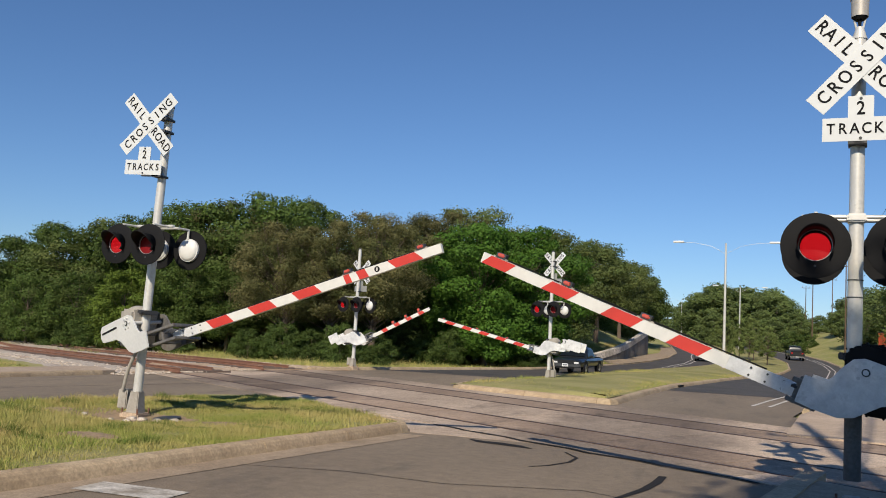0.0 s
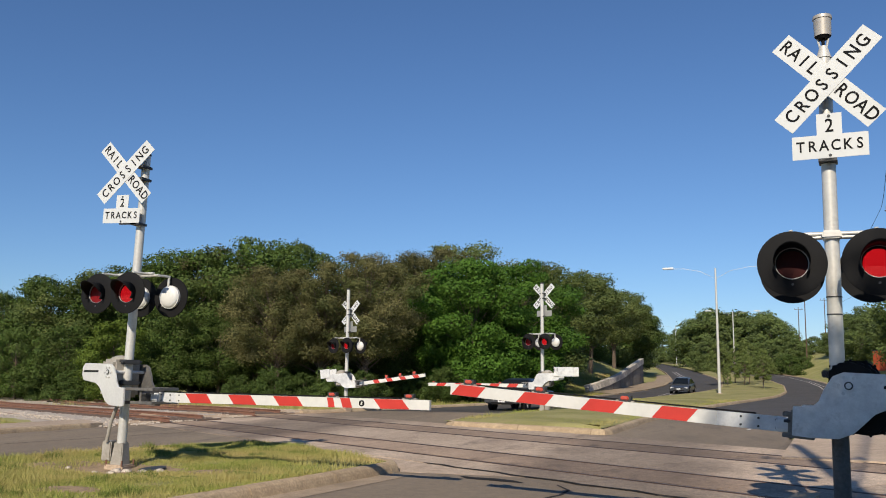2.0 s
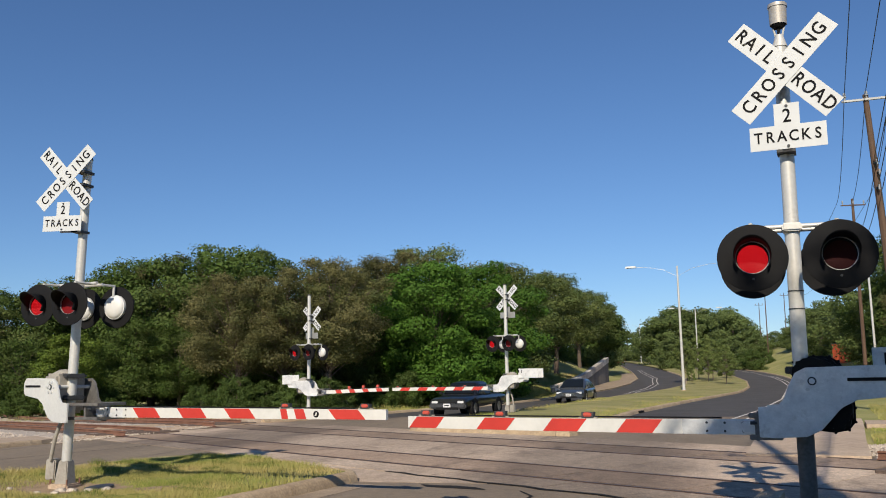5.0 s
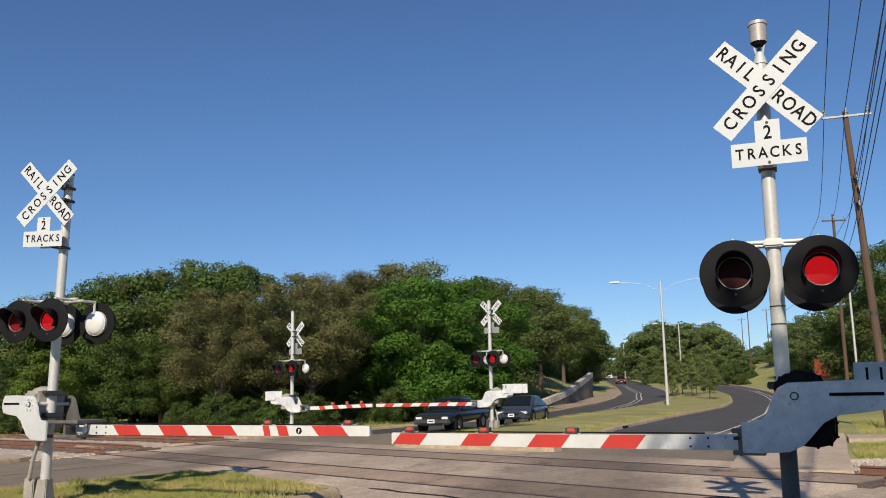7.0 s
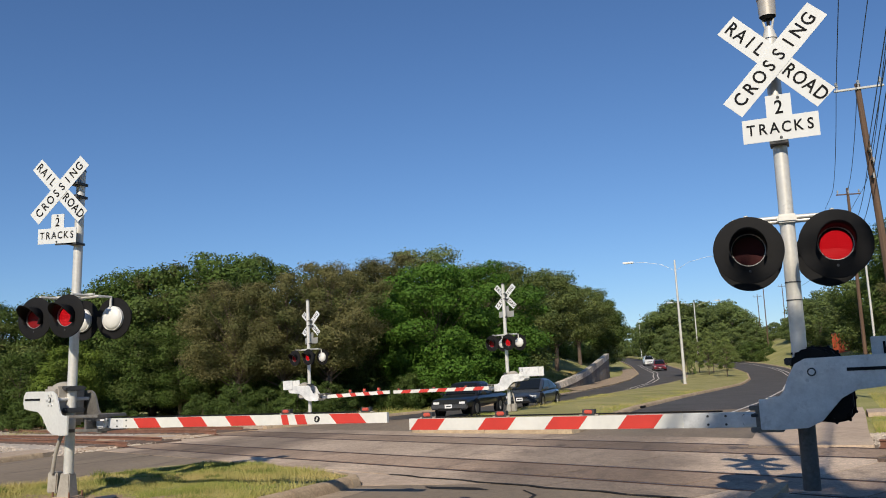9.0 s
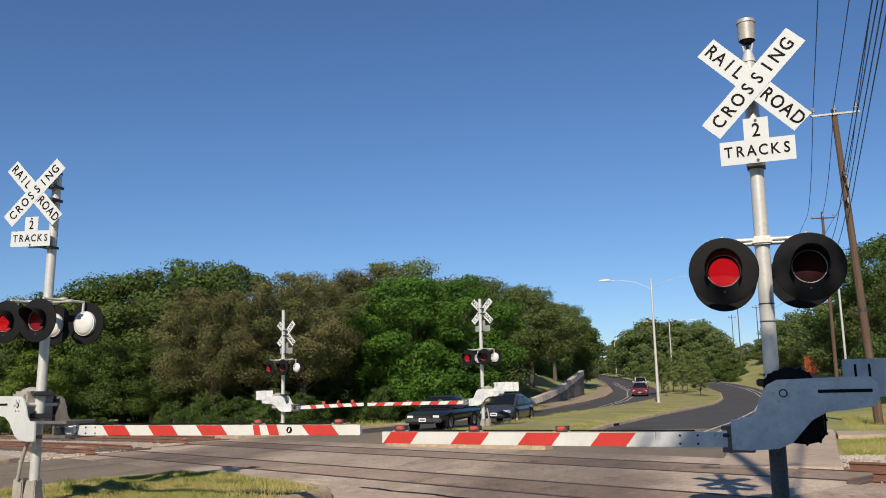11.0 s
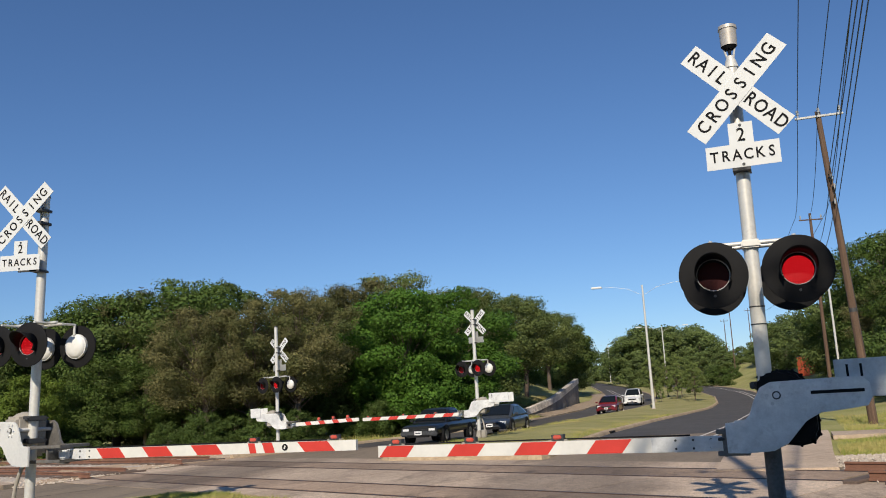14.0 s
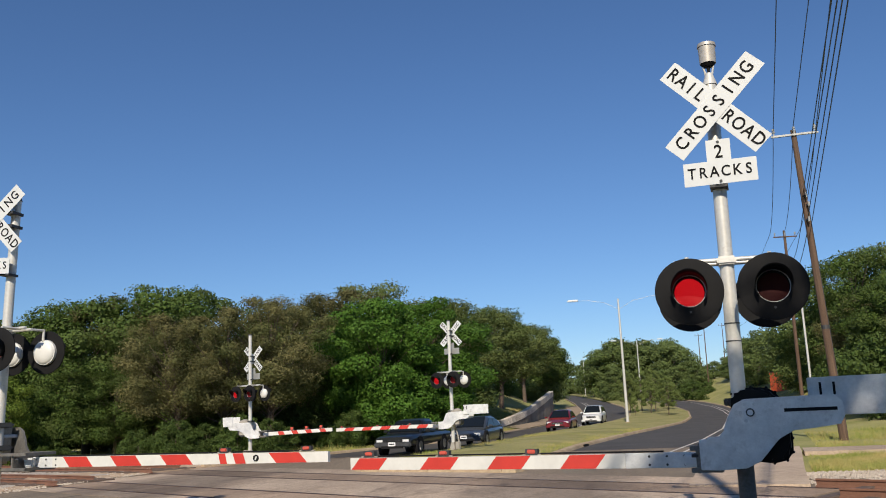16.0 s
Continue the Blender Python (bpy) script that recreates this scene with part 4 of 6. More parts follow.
R_SIGNAL, R_ARM = signal((0.97, 8.84, 0), -8, 0.6, -1, 4.452, 2.597, 1.40, 4.74, 0.03,
                         dict(length=4.26, reds=[(1.32, 1.69), (2.11, 2.49), (2.92, 3.28), (3.79, 4.14)], lamps=(4.02, 3.10, 2.1), yaw=-4, grey=1.13, sag=0.03, back=0.17),
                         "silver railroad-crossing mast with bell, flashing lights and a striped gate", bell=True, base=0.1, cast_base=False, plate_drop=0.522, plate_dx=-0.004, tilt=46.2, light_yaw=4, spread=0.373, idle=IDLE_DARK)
L_SIGNAL, L_ARM = signal((-8.96, 11.08, -0.04), 0, 1.8, 1, 4.70, 2.75, 1.55, 5.01, -0.225,
                         dict(length=5.2, reds=[(1.18, 1.57), (1.96, 2.36), (2.75, 3.15), (3.64, 3.74), (3.85, 4.0), (4.37, 4.80)], lamps=(4.9, 3.72), grey=1.0, yaw=-6, badge=4.19, plate_yaw=-16,
                              weights=(), metal=GATEWHITE),
                         "silver railroad-crossing mast on a grass island with lowered striped gate", base=0.1, light_yaw=-17, swivel=14)
FR_SIGNAL, FR_ARM = signal((-6.96, 33.8, 0.0), 160, 0.0, 1, 4.70, 2.86, 1.50, 5.18, 0.03,
                           dict(length=5.05, reds=[(1.0 + 0.8 * i, 1.4 + 0.8 * i) for i in range(5)], lamps=(4.8, 3.2, 1.8), yaw=12, weights=(-0.36, 0.30)),
                           "silver railroad-crossing mast on the far island seen from behind", base=0.1, light_yaw=-2, first=1)
FL_SIGNAL, FL_ARM = signal((-14.84, 32.5, 0.0), 160, 0.0, -1, 4.05, 2.67, 1.43, 4.98, 0.03,
                           dict(length=3.4, reds=[(1.15 + 0.57 * i, 1.38 + 0.57 * i) for i in range(4)], lamps=(2.95, 2.35, 1.75), yaw=20, weights=(-0.36, 0.30), weight_len=0.42, tall=True),
                           "slim silver railroad-crossing mast before the wood with raised gate lamps", base=0.1, light_yaw=-2, first=1)


# ---- street furniture ----
def street_lamp(place, h, yaw, arms=(1, -1)):
    s = thing("street_lamp", "tall pale steel street lamp with a long arm and flat head", "street lamp", "street lamps", m=Matrix.Translation(place) @ pose(0, 0, 0, 0, 0, yaw))
    part("pole", rod((0, 0, -0.1), (0, 0, h), 0.13, 0.07, 14), POSTPAINT, s, smooth=True)
    part("base_plate", box(0.4, 0.4, 0.1, (0, 0, 0.03)), CONCRETE, s)
    for a in arms:
        bm = bmesh.new()
        pts = [(0, 0, h - 0.9), (a * 1.2, 0, h - 0.25), (a * 2.6, 0, h + 0.02), (a * 3.6, 0, h + 0.05)]
        for p, q in zip(pts, pts[1:]):
            rod(p, q, 0.013, seg=8, bm=bm)
        arm = part("arm", bm, POSTPAINT, s)
        part("lamp_head", slab([(a * 3.4, -0.16), (a * 4.3, -0.13), (a * 4.3, 0.13), (a * 3.4, 0.16)], 0.16, axis="z", at=h), HOUSING, arm, "flat pale lamp head", bevel=0.03)
    return s


street_lamp((-0.6, 75, height(-0.6, 75) + 0.2), 10.4, -3)
street_lamp((-12.2, 234, height(-12.2, 234)), 10.2, 12)
street_lamp((1.3, 147, height(1.3, 147)), 10.2, 12)


def utility_pole(place, h, lean, yaw, arms, r=0.17):
    s = thing("utility_pole", "brown wooden utility pole with a crossarm and insulators", "utility pole", "utility poles", m=Matrix.Translation(place) @ pose(0, 0, 0, 0, lean, yaw))
    part("pole", rod((0, 0, -0.5), (0, 0, h), r, r * 0.62, 14), WOOD, s, smooth=True)
    if r > 0.16 and h < 14:
        for z, dx in ((9.55, 0.0), (9.15, 0.05), (8.55, -0.04)):
            hook = part("cable_bracket", box(0.12, 0.34, 0.07, (dx, -0.16, z)), DARKSTEEL, s, bevel=0.01)
            part("cable_clamp", rod((dx, -0.34, z - 0.1), (dx, -0.34, z + 0.1), 0.035, seg=8), GLASSY, hook)
        part("riser", rod((0.13, -0.06, 0.2), (0.09, -0.06, 8.9), 0.03, seg=8), DARKSTEEL, s, "dark cable riser on the pole")
        part("step_band", rod((0, 0, 4.2), (0, 0, 4.35), r * 0.9, seg=14), DARKSTEEL, s)
    for z, w in arms:
        arm = part("crossarm", box(w, 0.09, 0.085, (0, -0.12, z)), SIGNBACK if r > 0.16 else WOOD, s, "pale crossarm" if r > 0.16 else "", bevel=0.01)
        for dx in (-w / 2 + 0.12, 0.0, w / 2 - 0.12):
            bm = rod((dx, -0.12, z + 0.05), (dx, -0.12, z + 0.34), 0.03, 0.05, 10)
            rod((dx, -0.12, z + 0.16), (dx, -0.12, z + 0.2), 0.07, 0.07, 10, bm)
            rod((dx, -0.12, z + 0.25), (dx, -0.12, z + 0.29), 0.06, 0.06, 10, bm)
            part("insulator", bm, GLASSY, arm)
    return s


utility_pole((7.72, 36.26, 0), 12.35, -2.25, 4, [(12.12, 1.85)])
for x, y, h in ((12.0, 68, 13.5), (15.3, 134, 12.5), (13.5, 164.5, 12.5), (15.1, 200, 9.7), (19.4, 191, 11.0)):
    utility_pole((x, y, height(x, y)), h + 0.3, 0.4, 5, [(h - 0.2, 1.7)], 0.15 if y < 100 else 0.11)
utility_pole((2.05, -1.5, 0), 15.8, 0.0, 6, [(13.5, 1.9)], 0.19)
steel = thing("guy_post", "slim pale steel post beside the wooden pole", "post", m=Matrix.Translation((12.35, 66, height(12.35, 66))))
part("post_tube", rod((0, 0, -0.3), (0, 0, 9.0), 0.09, 0.07, 12), POSTPAINT, steel, smooth=True)


def wire(a, b, sag, r=0.018):
    a, b = Vector(a), Vector(b)
    bm = bmesh.new()
    pts = [a.lerp(b, i / 14) - Vector((0, 0, sag * 4 * (i / 14) * (1 - i / 14))) for i in range(15)]
    rings = []
    for p in pts:
        rings.append([bm.verts.new(p + Vector((r * math.cos(k * 2.094), 0, r * math.sin(k * 2.094)))) for k in range(3)])
    for p, q in zip(rings, rings[1:]):
        for k in range(3):
            bm.faces.new((p[k], p[(k + 1) % 3], q[(k + 1) % 3], q[k]))
    tagged(part("overhead_wire", bm, WIRE), "thin black overhead power line", "wire", "overhead wires")


for a, b, sag in (((1.36, -1.50, 13.82), (6.47, 36.26, 12.31), 0.0), ((2.56, -1.50, 13.85), (7.28, 36.26, 12.56), 0.0), ((2.46, -1.50, 13.83), (8.13, 36.26, 12.37), 0.0), ((1.99, -1.50, 10.41), (7.32, 36.26, 9.62), 0.0), ((2.09, -1.50, 10.37), (7.35, 36.26, 9.27), 0.0), ((2.05, -1.50, 10.31), (7.41, 36.26, 8.68), 0.0), ((2.09, -1.50, 10.29), (7.54, 36.26, 8.51), 0.0),
                  ((6.47, 36.26, 12.31), (11.0, 68, 13.7), 0.8), ((7.28, 36.26, 12.56), (12.0, 68, 13.7), 0.8), ((8.13, 36.26, 12.37), (13.0, 68, 13.7), 0.8),
                  ((7.35, 36.26, 9.4), (12.0, 68, 11.5), 0.9), ((7.45, 36.26, 8.6), (12.0, 68, 10.8), 0.9),
                  ((11.0, 68, 13.7), (14.3, 134, 14.3), 0.9), ((13.0, 68, 13.7), (16.3, 134, 14.3), 0.9), ((12.0, 68, 11.2), (15.3, 134, 12.3), 1.0)):
    wire(a, b, sag)


# ---- retaining wall along the incoming road ----
def build_wall():
    holder = thing("retaining_wall", "stained concrete retaining wall stepping up beside the road, face painted dark as in shade", "wall", kind="structure")
    ys = [80, 82.6, 85.2, 87.8, 90.4, 93, 95.6, 98.2, 100.8, 103.4, 106]
    for i, (a, b) in enumerate(zip(ys, ys[1:])):
        xa, xb = (float(np.interp(q, (80, 84, 90, 106), (-12.0, -11.0, -10.2, -9.4))) for q in (a, b))
        ha = 0.45 + 2.3 * min(1, (a - 80) / 26)
        hb = 0.45 + 2.3 * min(1, (b - 80) / 26)
        za, zb = height(in_left(a), a), height(in_left(b), b)
        bm = bmesh.new()
        ring = []
        for x, y, h, z in ((xa, a + 0.02, ha, za), (xb, b - 0.02, hb, zb)):
            ring.append([bm.verts.new(p) for p in ((x, y, z - 0.5), (x, y, z + h), (x - 0.4, y, z + h), (x - 0.4, y, z - 0.5))])
        for j in range(4):
            bm.faces.new((ring[0][j], ring[0][(j + 1) % 4], ring[1][(j + 1) % 4], ring[1][j]))
        bm.faces.new(ring[0][::-1])
        bm.faces.new(ring[1])
        part("wall_panel", bm, WALL_SHADED, holder)
        cap = bmesh.new()
        ring = [[cap.verts.new(p) for p in ((x + 0.07, y, z + h - 0.35), (x + 0.05, y, z + h + 0.22), (x - 0.45, y, z + h + 0.22), (x - 0.45, y, z + h + 0.003))]
                for x, y, h, z in ((xa, a + 0.03, ha, za), (xb, b - 0.03, hb, zb))]
        for j in range(4):
            cap.faces.new((ring[0][j], ring[0][(j + 1) % 4], ring[1][(j + 1) % 4], ring[1][j]))
        cap.faces.new(ring[0][::-1])
        cap.faces.new(ring[1])
        part("coping", cap, COPING_SUNLIT, holder, "weathered coping, painted pale as if sunlit")
    bm = bmesh.new()
    verge = [(in_left(y), y) for y in (76, 80, 88, 99, 110, 125, 142)]
    outer = [(in_left(y) - 2.0, y) for y in (142, 125, 112)] + [(-9.3, 106), (-10.1, 90), (-10.9, 84), (-11.9, 80), (-12.6, 76)]
    vs = [bm.verts.new((x, y, height(in_left(y), y) + 0.1)) for x, y in verge + outer]
    bm.faces.new(vs)
    tagged(part("pavement", bm, GUTTER), "pale earthy verge below the retaining wall", "pavement", kind="structure")


build_wall()


def build_paving():
    """Concrete aprons and walks beside the crossing."""
    def sheet(pts, label, z, mat=CONCRETE, name="pavement"):
        tagged(part(name, slab(pts, 0.12, axis="z", at=z - 0.12), mat), label, "pavement", kind="structure")
    sheet([(-5.35, -40), (near_right(0) + 0.3, 0), (near_right(10.6) + 0.3, 10.6), (2.4, 9.2), (4.5, 7.6), (4.5, -40)], "dirty concrete pavement beside the near road", 0.13, GUTTER)
    sheet([(0.9, 17.6), (3.0, 17.2), (3.6, 21.1), (4.75, 28.0), (5.2, 31.0), (3.2, 31.0), (1.6, 24.0)], "pale concrete path beyond the tracks", 0.05)
    sheet([(4.72, 27.4), (40, 27.4), (40, 29.6), (5.05, 29.6)], "pale concrete path across the verge", 0.06)
    p, q = track_at(-9.3, 9.18), track_at(-14.6, 9.18)
    sheet([(-4.97, 12.72), (-4.2, 12.75), (p.x, p.y), (q.x, q.y), (-7.35, 14.95), (-5.55, 13.5), (-5.15, 13.2)], "pale worn concrete beside the island's tip", 0.004, DECK)
    sheet([(-17.6, 11), (-16.95, 18.4), (-16.7, 20.2), (-18.4, 21.4), (-19.6, 11)], "pale concrete pavement beside the incoming road", 0.1)
    sheet([(-16.6, 20.6), (-16.1, 27.8), (-14.6, 31.8), (-17.0, 33.2), (-20.5, 27)], "pale earth and concrete apron beside the far mast", 0.03, EARTH)


build_paving()


def bare_patch(cx, cy, z, r, seed, label, squash=0.75):
    """A ragged patch of trodden earth that follows the turf."""
    rnd = random.Random(seed)
    bm = bmesh.new()
    rings = []
    for f in (0.25, 0.5, 0.75, 1.0):
        ring = []
        for k in range(60):
            a = k * math.tau / 60
            q = r * f * (rnd.uniform(0.75, 1.12) if f == 1.0 else 1.0)
            x, y = cx + q * 1.45 * math.cos(a), cy + q * squash * math.sin(a)
            ring.append(bm.verts.new((x, y, z - hollow(x, y) + (0.004 if f < 1 else -0.012))))
        rings.append(ring)
    bm.faces.new(rings[0])
    for p, q in zip(rings, rings[1:]):
        for k in range(60):
            bm.faces.new((p[k], p[(k + 1) % 60], q[(k + 1) % 60], q[k]))
    tagged(part("bare_earth", bm, DRY), label, "soil", kind="structure")


bare_patch(-8.95, 10.75, 0.139, 1.15, 1, "bare trodden earth round the mast's foot")
bare_patch(-7.15, 10.7, 0.138, 0.40, 2, "small bare patch in the grass")
bare_patch(-7.5, 8.3, 0.138, 0.35, 3, "small bare patch in the grass")
for k, (x, y, s) in enumerate(((-8.3, 10.75, 0.07), (-8.0, 10.75, 0.075), (-9.5, 10.6, 0.05), (-8.65, 10.5, 0.06), (-8.9, 10.45, 0.05), (-8.1, 10.5, 0.04), (-8.75, 10.75, 0.09), (-8.62, 10.82, 0.08))):
    bm = bmesh.new()
    bmesh.ops.create_icosphere(bm, subdivisions=2, radius=s)
    rr = random.Random(k)
    for v in bm.verts:
        v.co *= rr.uniform(0.8, 1.15)
        v.co.z *= 0.55
    st = part("stone", bm, STONE, m=Matrix.Translation((x, y, 0.155 - hollow(x, y))))
    tagged(st, "loose pale stone lying on bare earth", "stone", "stones by the mast")
cover = part("manhole_cover", rod((0, 0, 0), (0, 0, 0.04), 0.2, seg=28), DARKSTEEL, m=Matrix.Translation((-8.3, 11.0, 0.14 - hollow(-8.3, 11.0))) @ pose(0, 0, 0, 4, -3, 0))
tagged(cover, "dark round cover lying in the grass", "cover")
skip = thing("waste_container", "faded orange steel container with its front painted black as in shade", "container", m=Matrix.Translation((19.1, 118.4, height(19.1, 118.4) + 0.3)) @ pose(0, 0, 0, 0, 0, -62))
part("container_body", slab([(-1.6, -0.7), (1.6, -0.7), (1.6, 1.35), (1.3, 1.75), (-1.6, 1.75)], 2.2, at=-1.1), ORANGE, skip, bevel=0.03)
for k in range(5):
    part("container_rib", box(0.08, 2.26, 1.9, (-1.4 + 0.68 * k, 0, 0.45)), ORANGE, skip)
part("container_lid", box(3.0, 2.3, 0.08, (-0.15, 0, 1.79)), DARKSTEEL, skip, bevel=0.02)
# the front's shade is a black sheet on the closed body
part("open_front", box(0.05, 1.9, 1.5, (1.61, 0, 0.4)), BLACK, skip, "black sheet for the shaded front")


# ---- trees ----
def leaf_mesh(name, blobs, count, size, material, seed, shell=0.55, squash=0.62, droop=0.0):
    """A crown of many small leaves spread through clumps, denser towards the clumps' outsides."""
    rng = np.random.default_rng(seed)
    c = np.array([b[:3] for b in blobs])
    r = np.array([b[3] for b in blobs])
    pick = rng.choice(len(blobs), count, p=r ** 2 / (r ** 2).sum())
    d = rng.normal(size=(count, 3))
    d /= np.linalg.norm(d, axis=1)[:, None]
    rad = shell + (1 - shell) * rng.random(count) ** 0.7
    wob = 1 + 0.22 * np.sin(d[:, 0] * 5 + pick) * np.sin(d[:, 1] * 6 + 2 * pick) + 0.12 * rng.normal(size=count)
    p = c[pick] + d * (r[pick] * rad * wob)[:, None] * np.array([1, 1, squash])
    nrm = d + 0.5 * rng.normal(size=(count, 3))
    nrm[:, 2] += 0.2
    nrm /= np.linalg.norm(nrm, axis=1)[:, None]
    t = np.cross(nrm, rng.normal(size=(count, 3)))
    t /= np.linalg.norm(t, axis=1)[:, None]
    u = np.cross(nrm, t)
    s = size * (0.6 + 0.8 * rng.random(count))[:, None]
    tri = np.stack([p - t * s, p + t * s * 0.6 - u * s * 0.62, p + t * s * 0.5 + u * s * 0.62 + nrm * s * 0.2], 1)
    me = bpy.data.meshes.new(name)
    me.vertices.add(count * 3)
    me.vertices.foreach_set("co", tri.astype(np.float32).ravel())
    me.loops.add(count * 3)
    me.loops.foreach_set("vertex_index", np.arange(count * 3, dtype=np.int32))
    me.polygons.add(count)
    me.polygons.foreach_set("loop_start", np.arange(0, count * 3, 3, dtype=np.int32))
    me.materials.append(material)
    me.update()
    me.validate()
    return me


def tree_kind(name, label, h, spread, leaves, leaf, material, seed, trunk=0.18, first=0.28, clumps=26, clump=0.24, shell=0.5, heavy=1.0):
    """A tree of unit make: tapered trunk, limbs that fork, clumps of leaves on the limbs' ends."""
    rnd = random.Random(seed)
    t = thing(name, label, "tree", "trees")
    bm = bmesh.new()
    bend = Vector((rnd.uniform(-0.06, 0.06), rnd.uniform(-0.06, 0.06), 0)) * h
    mid, topp = Vector((0, 0, h * 0.4)) + bend * 0.5, Vector((0, 0, h * 0.8)) + bend
    rod((0, 0, -0.4), mid, trunk, trunk * 0.7, 10, bm)
    rod(mid, topp, trunk * 0.7, trunk * 0.2, 8, bm)
    blobs = []
    for i in range(clumps):
        f = first + (1 - first) * ((i + 0.5) / clumps)
        ang = i * 2.4 + rnd.uniform(-0.5, 0.5)
        wide = spread * (math.sin(math.pi * min(1, max(0.08, ((f - first) / (1 - first)) ** heavy * 0.82 + 0.16))) ** 0.6) * rnd.uniform(0.45, 1.0)
        end = Vector((math.cos(ang) * wide, math.sin(ang) * wide, h * f * rnd.uniform(0.92, 1.0))) + bend * f
        base = Vector((0, 0, 0)).lerp(topp, max(0.25, f * 0.72))
        rod(base, end, trunk * 0.28 * (1.1 - f * 0.6), trunk * 0.06, 6, bm)
        blobs.append((*end, h * clump * rnd.uniform(0.55, 1.0) * (1.1 - 0.45 * f)))
    part("trunk", bm, BARK, t, "bark-covered trunk and limbs")
    crown = new("crown", leaf_mesh("crown", blobs, leaves, leaf, material, seed, shell))
    crown.parent = t
    return t


KINDS = {
    "oak": [tree_kind("oak_tree", "dense dark green oak at the wood's edge", 9, 3.7, 40000, 0.085, LEAF_DARK, 11 + i, 0.2, 0.22, 48, 0.18, 0.6, 1.8) for i in range(3)],
    "shade": [tree_kind("oak_tree", "unseen oak behind the camera, there to cast shade", 9, 3.7, 30000, 0.12, LEAF_DARK, 11 + i, 0.2, 0.3, 24, 0.27, 0.62) for i in range(2)],
    "low": [tree_kind("oak_tree", "dense dark green oak with boughs to the ground", 9, 3.6, 15000, 0.13, LEAF_DARK, 17 + i, 0.2, 0.12, 34, 0.21, 0.68, 1.8) for i in range(2)],
    "maple": [tree_kind("maple_tree", "bright green broad-leaved tree", 9, 3.3, 50000, 0.085, LEAF_BRIGHT, 31 + i, 0.18, 0.10, 52, 0.155, 0.72, 1.8) for i in range(2)],
    "lime": [tree_kind("willow_tree", "small lime-green tree before the dark wood", 9, 3.4, 26000, 0.12, LEAF_LIME, 91, 0.16, 0.1, 34, 0.2, 0.5, 1.8)],
    "olive": [tree_kind("elm_tree", "thin brownish tree with fading leaves", 9, 3.4, 56000, 0.056, LEAF_OLIVE, 51 + i, 0.2, 0.32, 54, 0.155, 0.2, 1.8) for i in range(2)],
    "sage": [tree_kind("elm_tree", "grey-green elm with fine leaves", 9, 3.7, 46000, 0.075, LEAF_SAGE, 56 + i, 0.2, 0.12, 46, 0.19, 0.4, 1.8) for i in range(2)],
    "sage_high": [tree_kind("elm_tree", "tall grey-green elm above the retaining wall", 9, 3.7, 46000, 0.075, LEAF_SAGE, 58 + i, 0.2, 0.38, 40, 0.19, 0.4, 1.8) for i in range(2)],
    "far": [tree_kind("oak_tree", "dark green tree in the distance", 9, 3.8, 16000, 0.16, LEAF_FAR, 61 + i, 0.2, 0.1, 22, 0.27, 0.6) for i in range(2)],
    "high": [tree_kind("oak_tree", "tall oak leaning over the retaining wall", 9, 3.4, 22000, 0.14, LEAF_DARK, 66 + i, 0.2, 0.34, 22, 0.26, 0.6) for i in range(2)],
    "young": [tree_kind("young_tree", "small light green tree on the grass island", 9, 3.6, 9000, 0.13, LEAF_YOUNG, 71 + i, 0.14, 0.34, 30, 0.13, 0.2) for i in range(2)],
    "bush": [tree_kind("bush", "tangled green bush at the wood's foot", 9, 6.5, 12000, 0.22, LEAF_BUSH, 81 + i, 0.1, 0.05, 24, 0.32, 0.4) for i in range(2)],
}
used, turns = {}, {}


def plant(kind, x, y, h, wide=1.0, turn=None, z=None):
    rnd = random.Random(int(x * 131 + y * 17))
    pool = KINDS[kind]
    turns[kind] = turns.get(kind, -1) + 1
    src = pool[turns[kind] % len(pool)]
    m = Matrix.Translation((x, y, height(x, y) - 0.05 if z is None else z)) @ pose(0, 0, 0, 0, 0, rnd.uniform(0, 360) if turn is None else turn)
    s = h / 9.0
    if src.name not in used:
        used[src.name] = src
        src.matrix_basis = m @ Matrix.Diagonal((s * wide, s * wide, s, 1))
        return src
    src = used[src.name]
    ob = copy_thing(src, m)
    ob.scale = (s * wide, s * wide, s)
    return ob


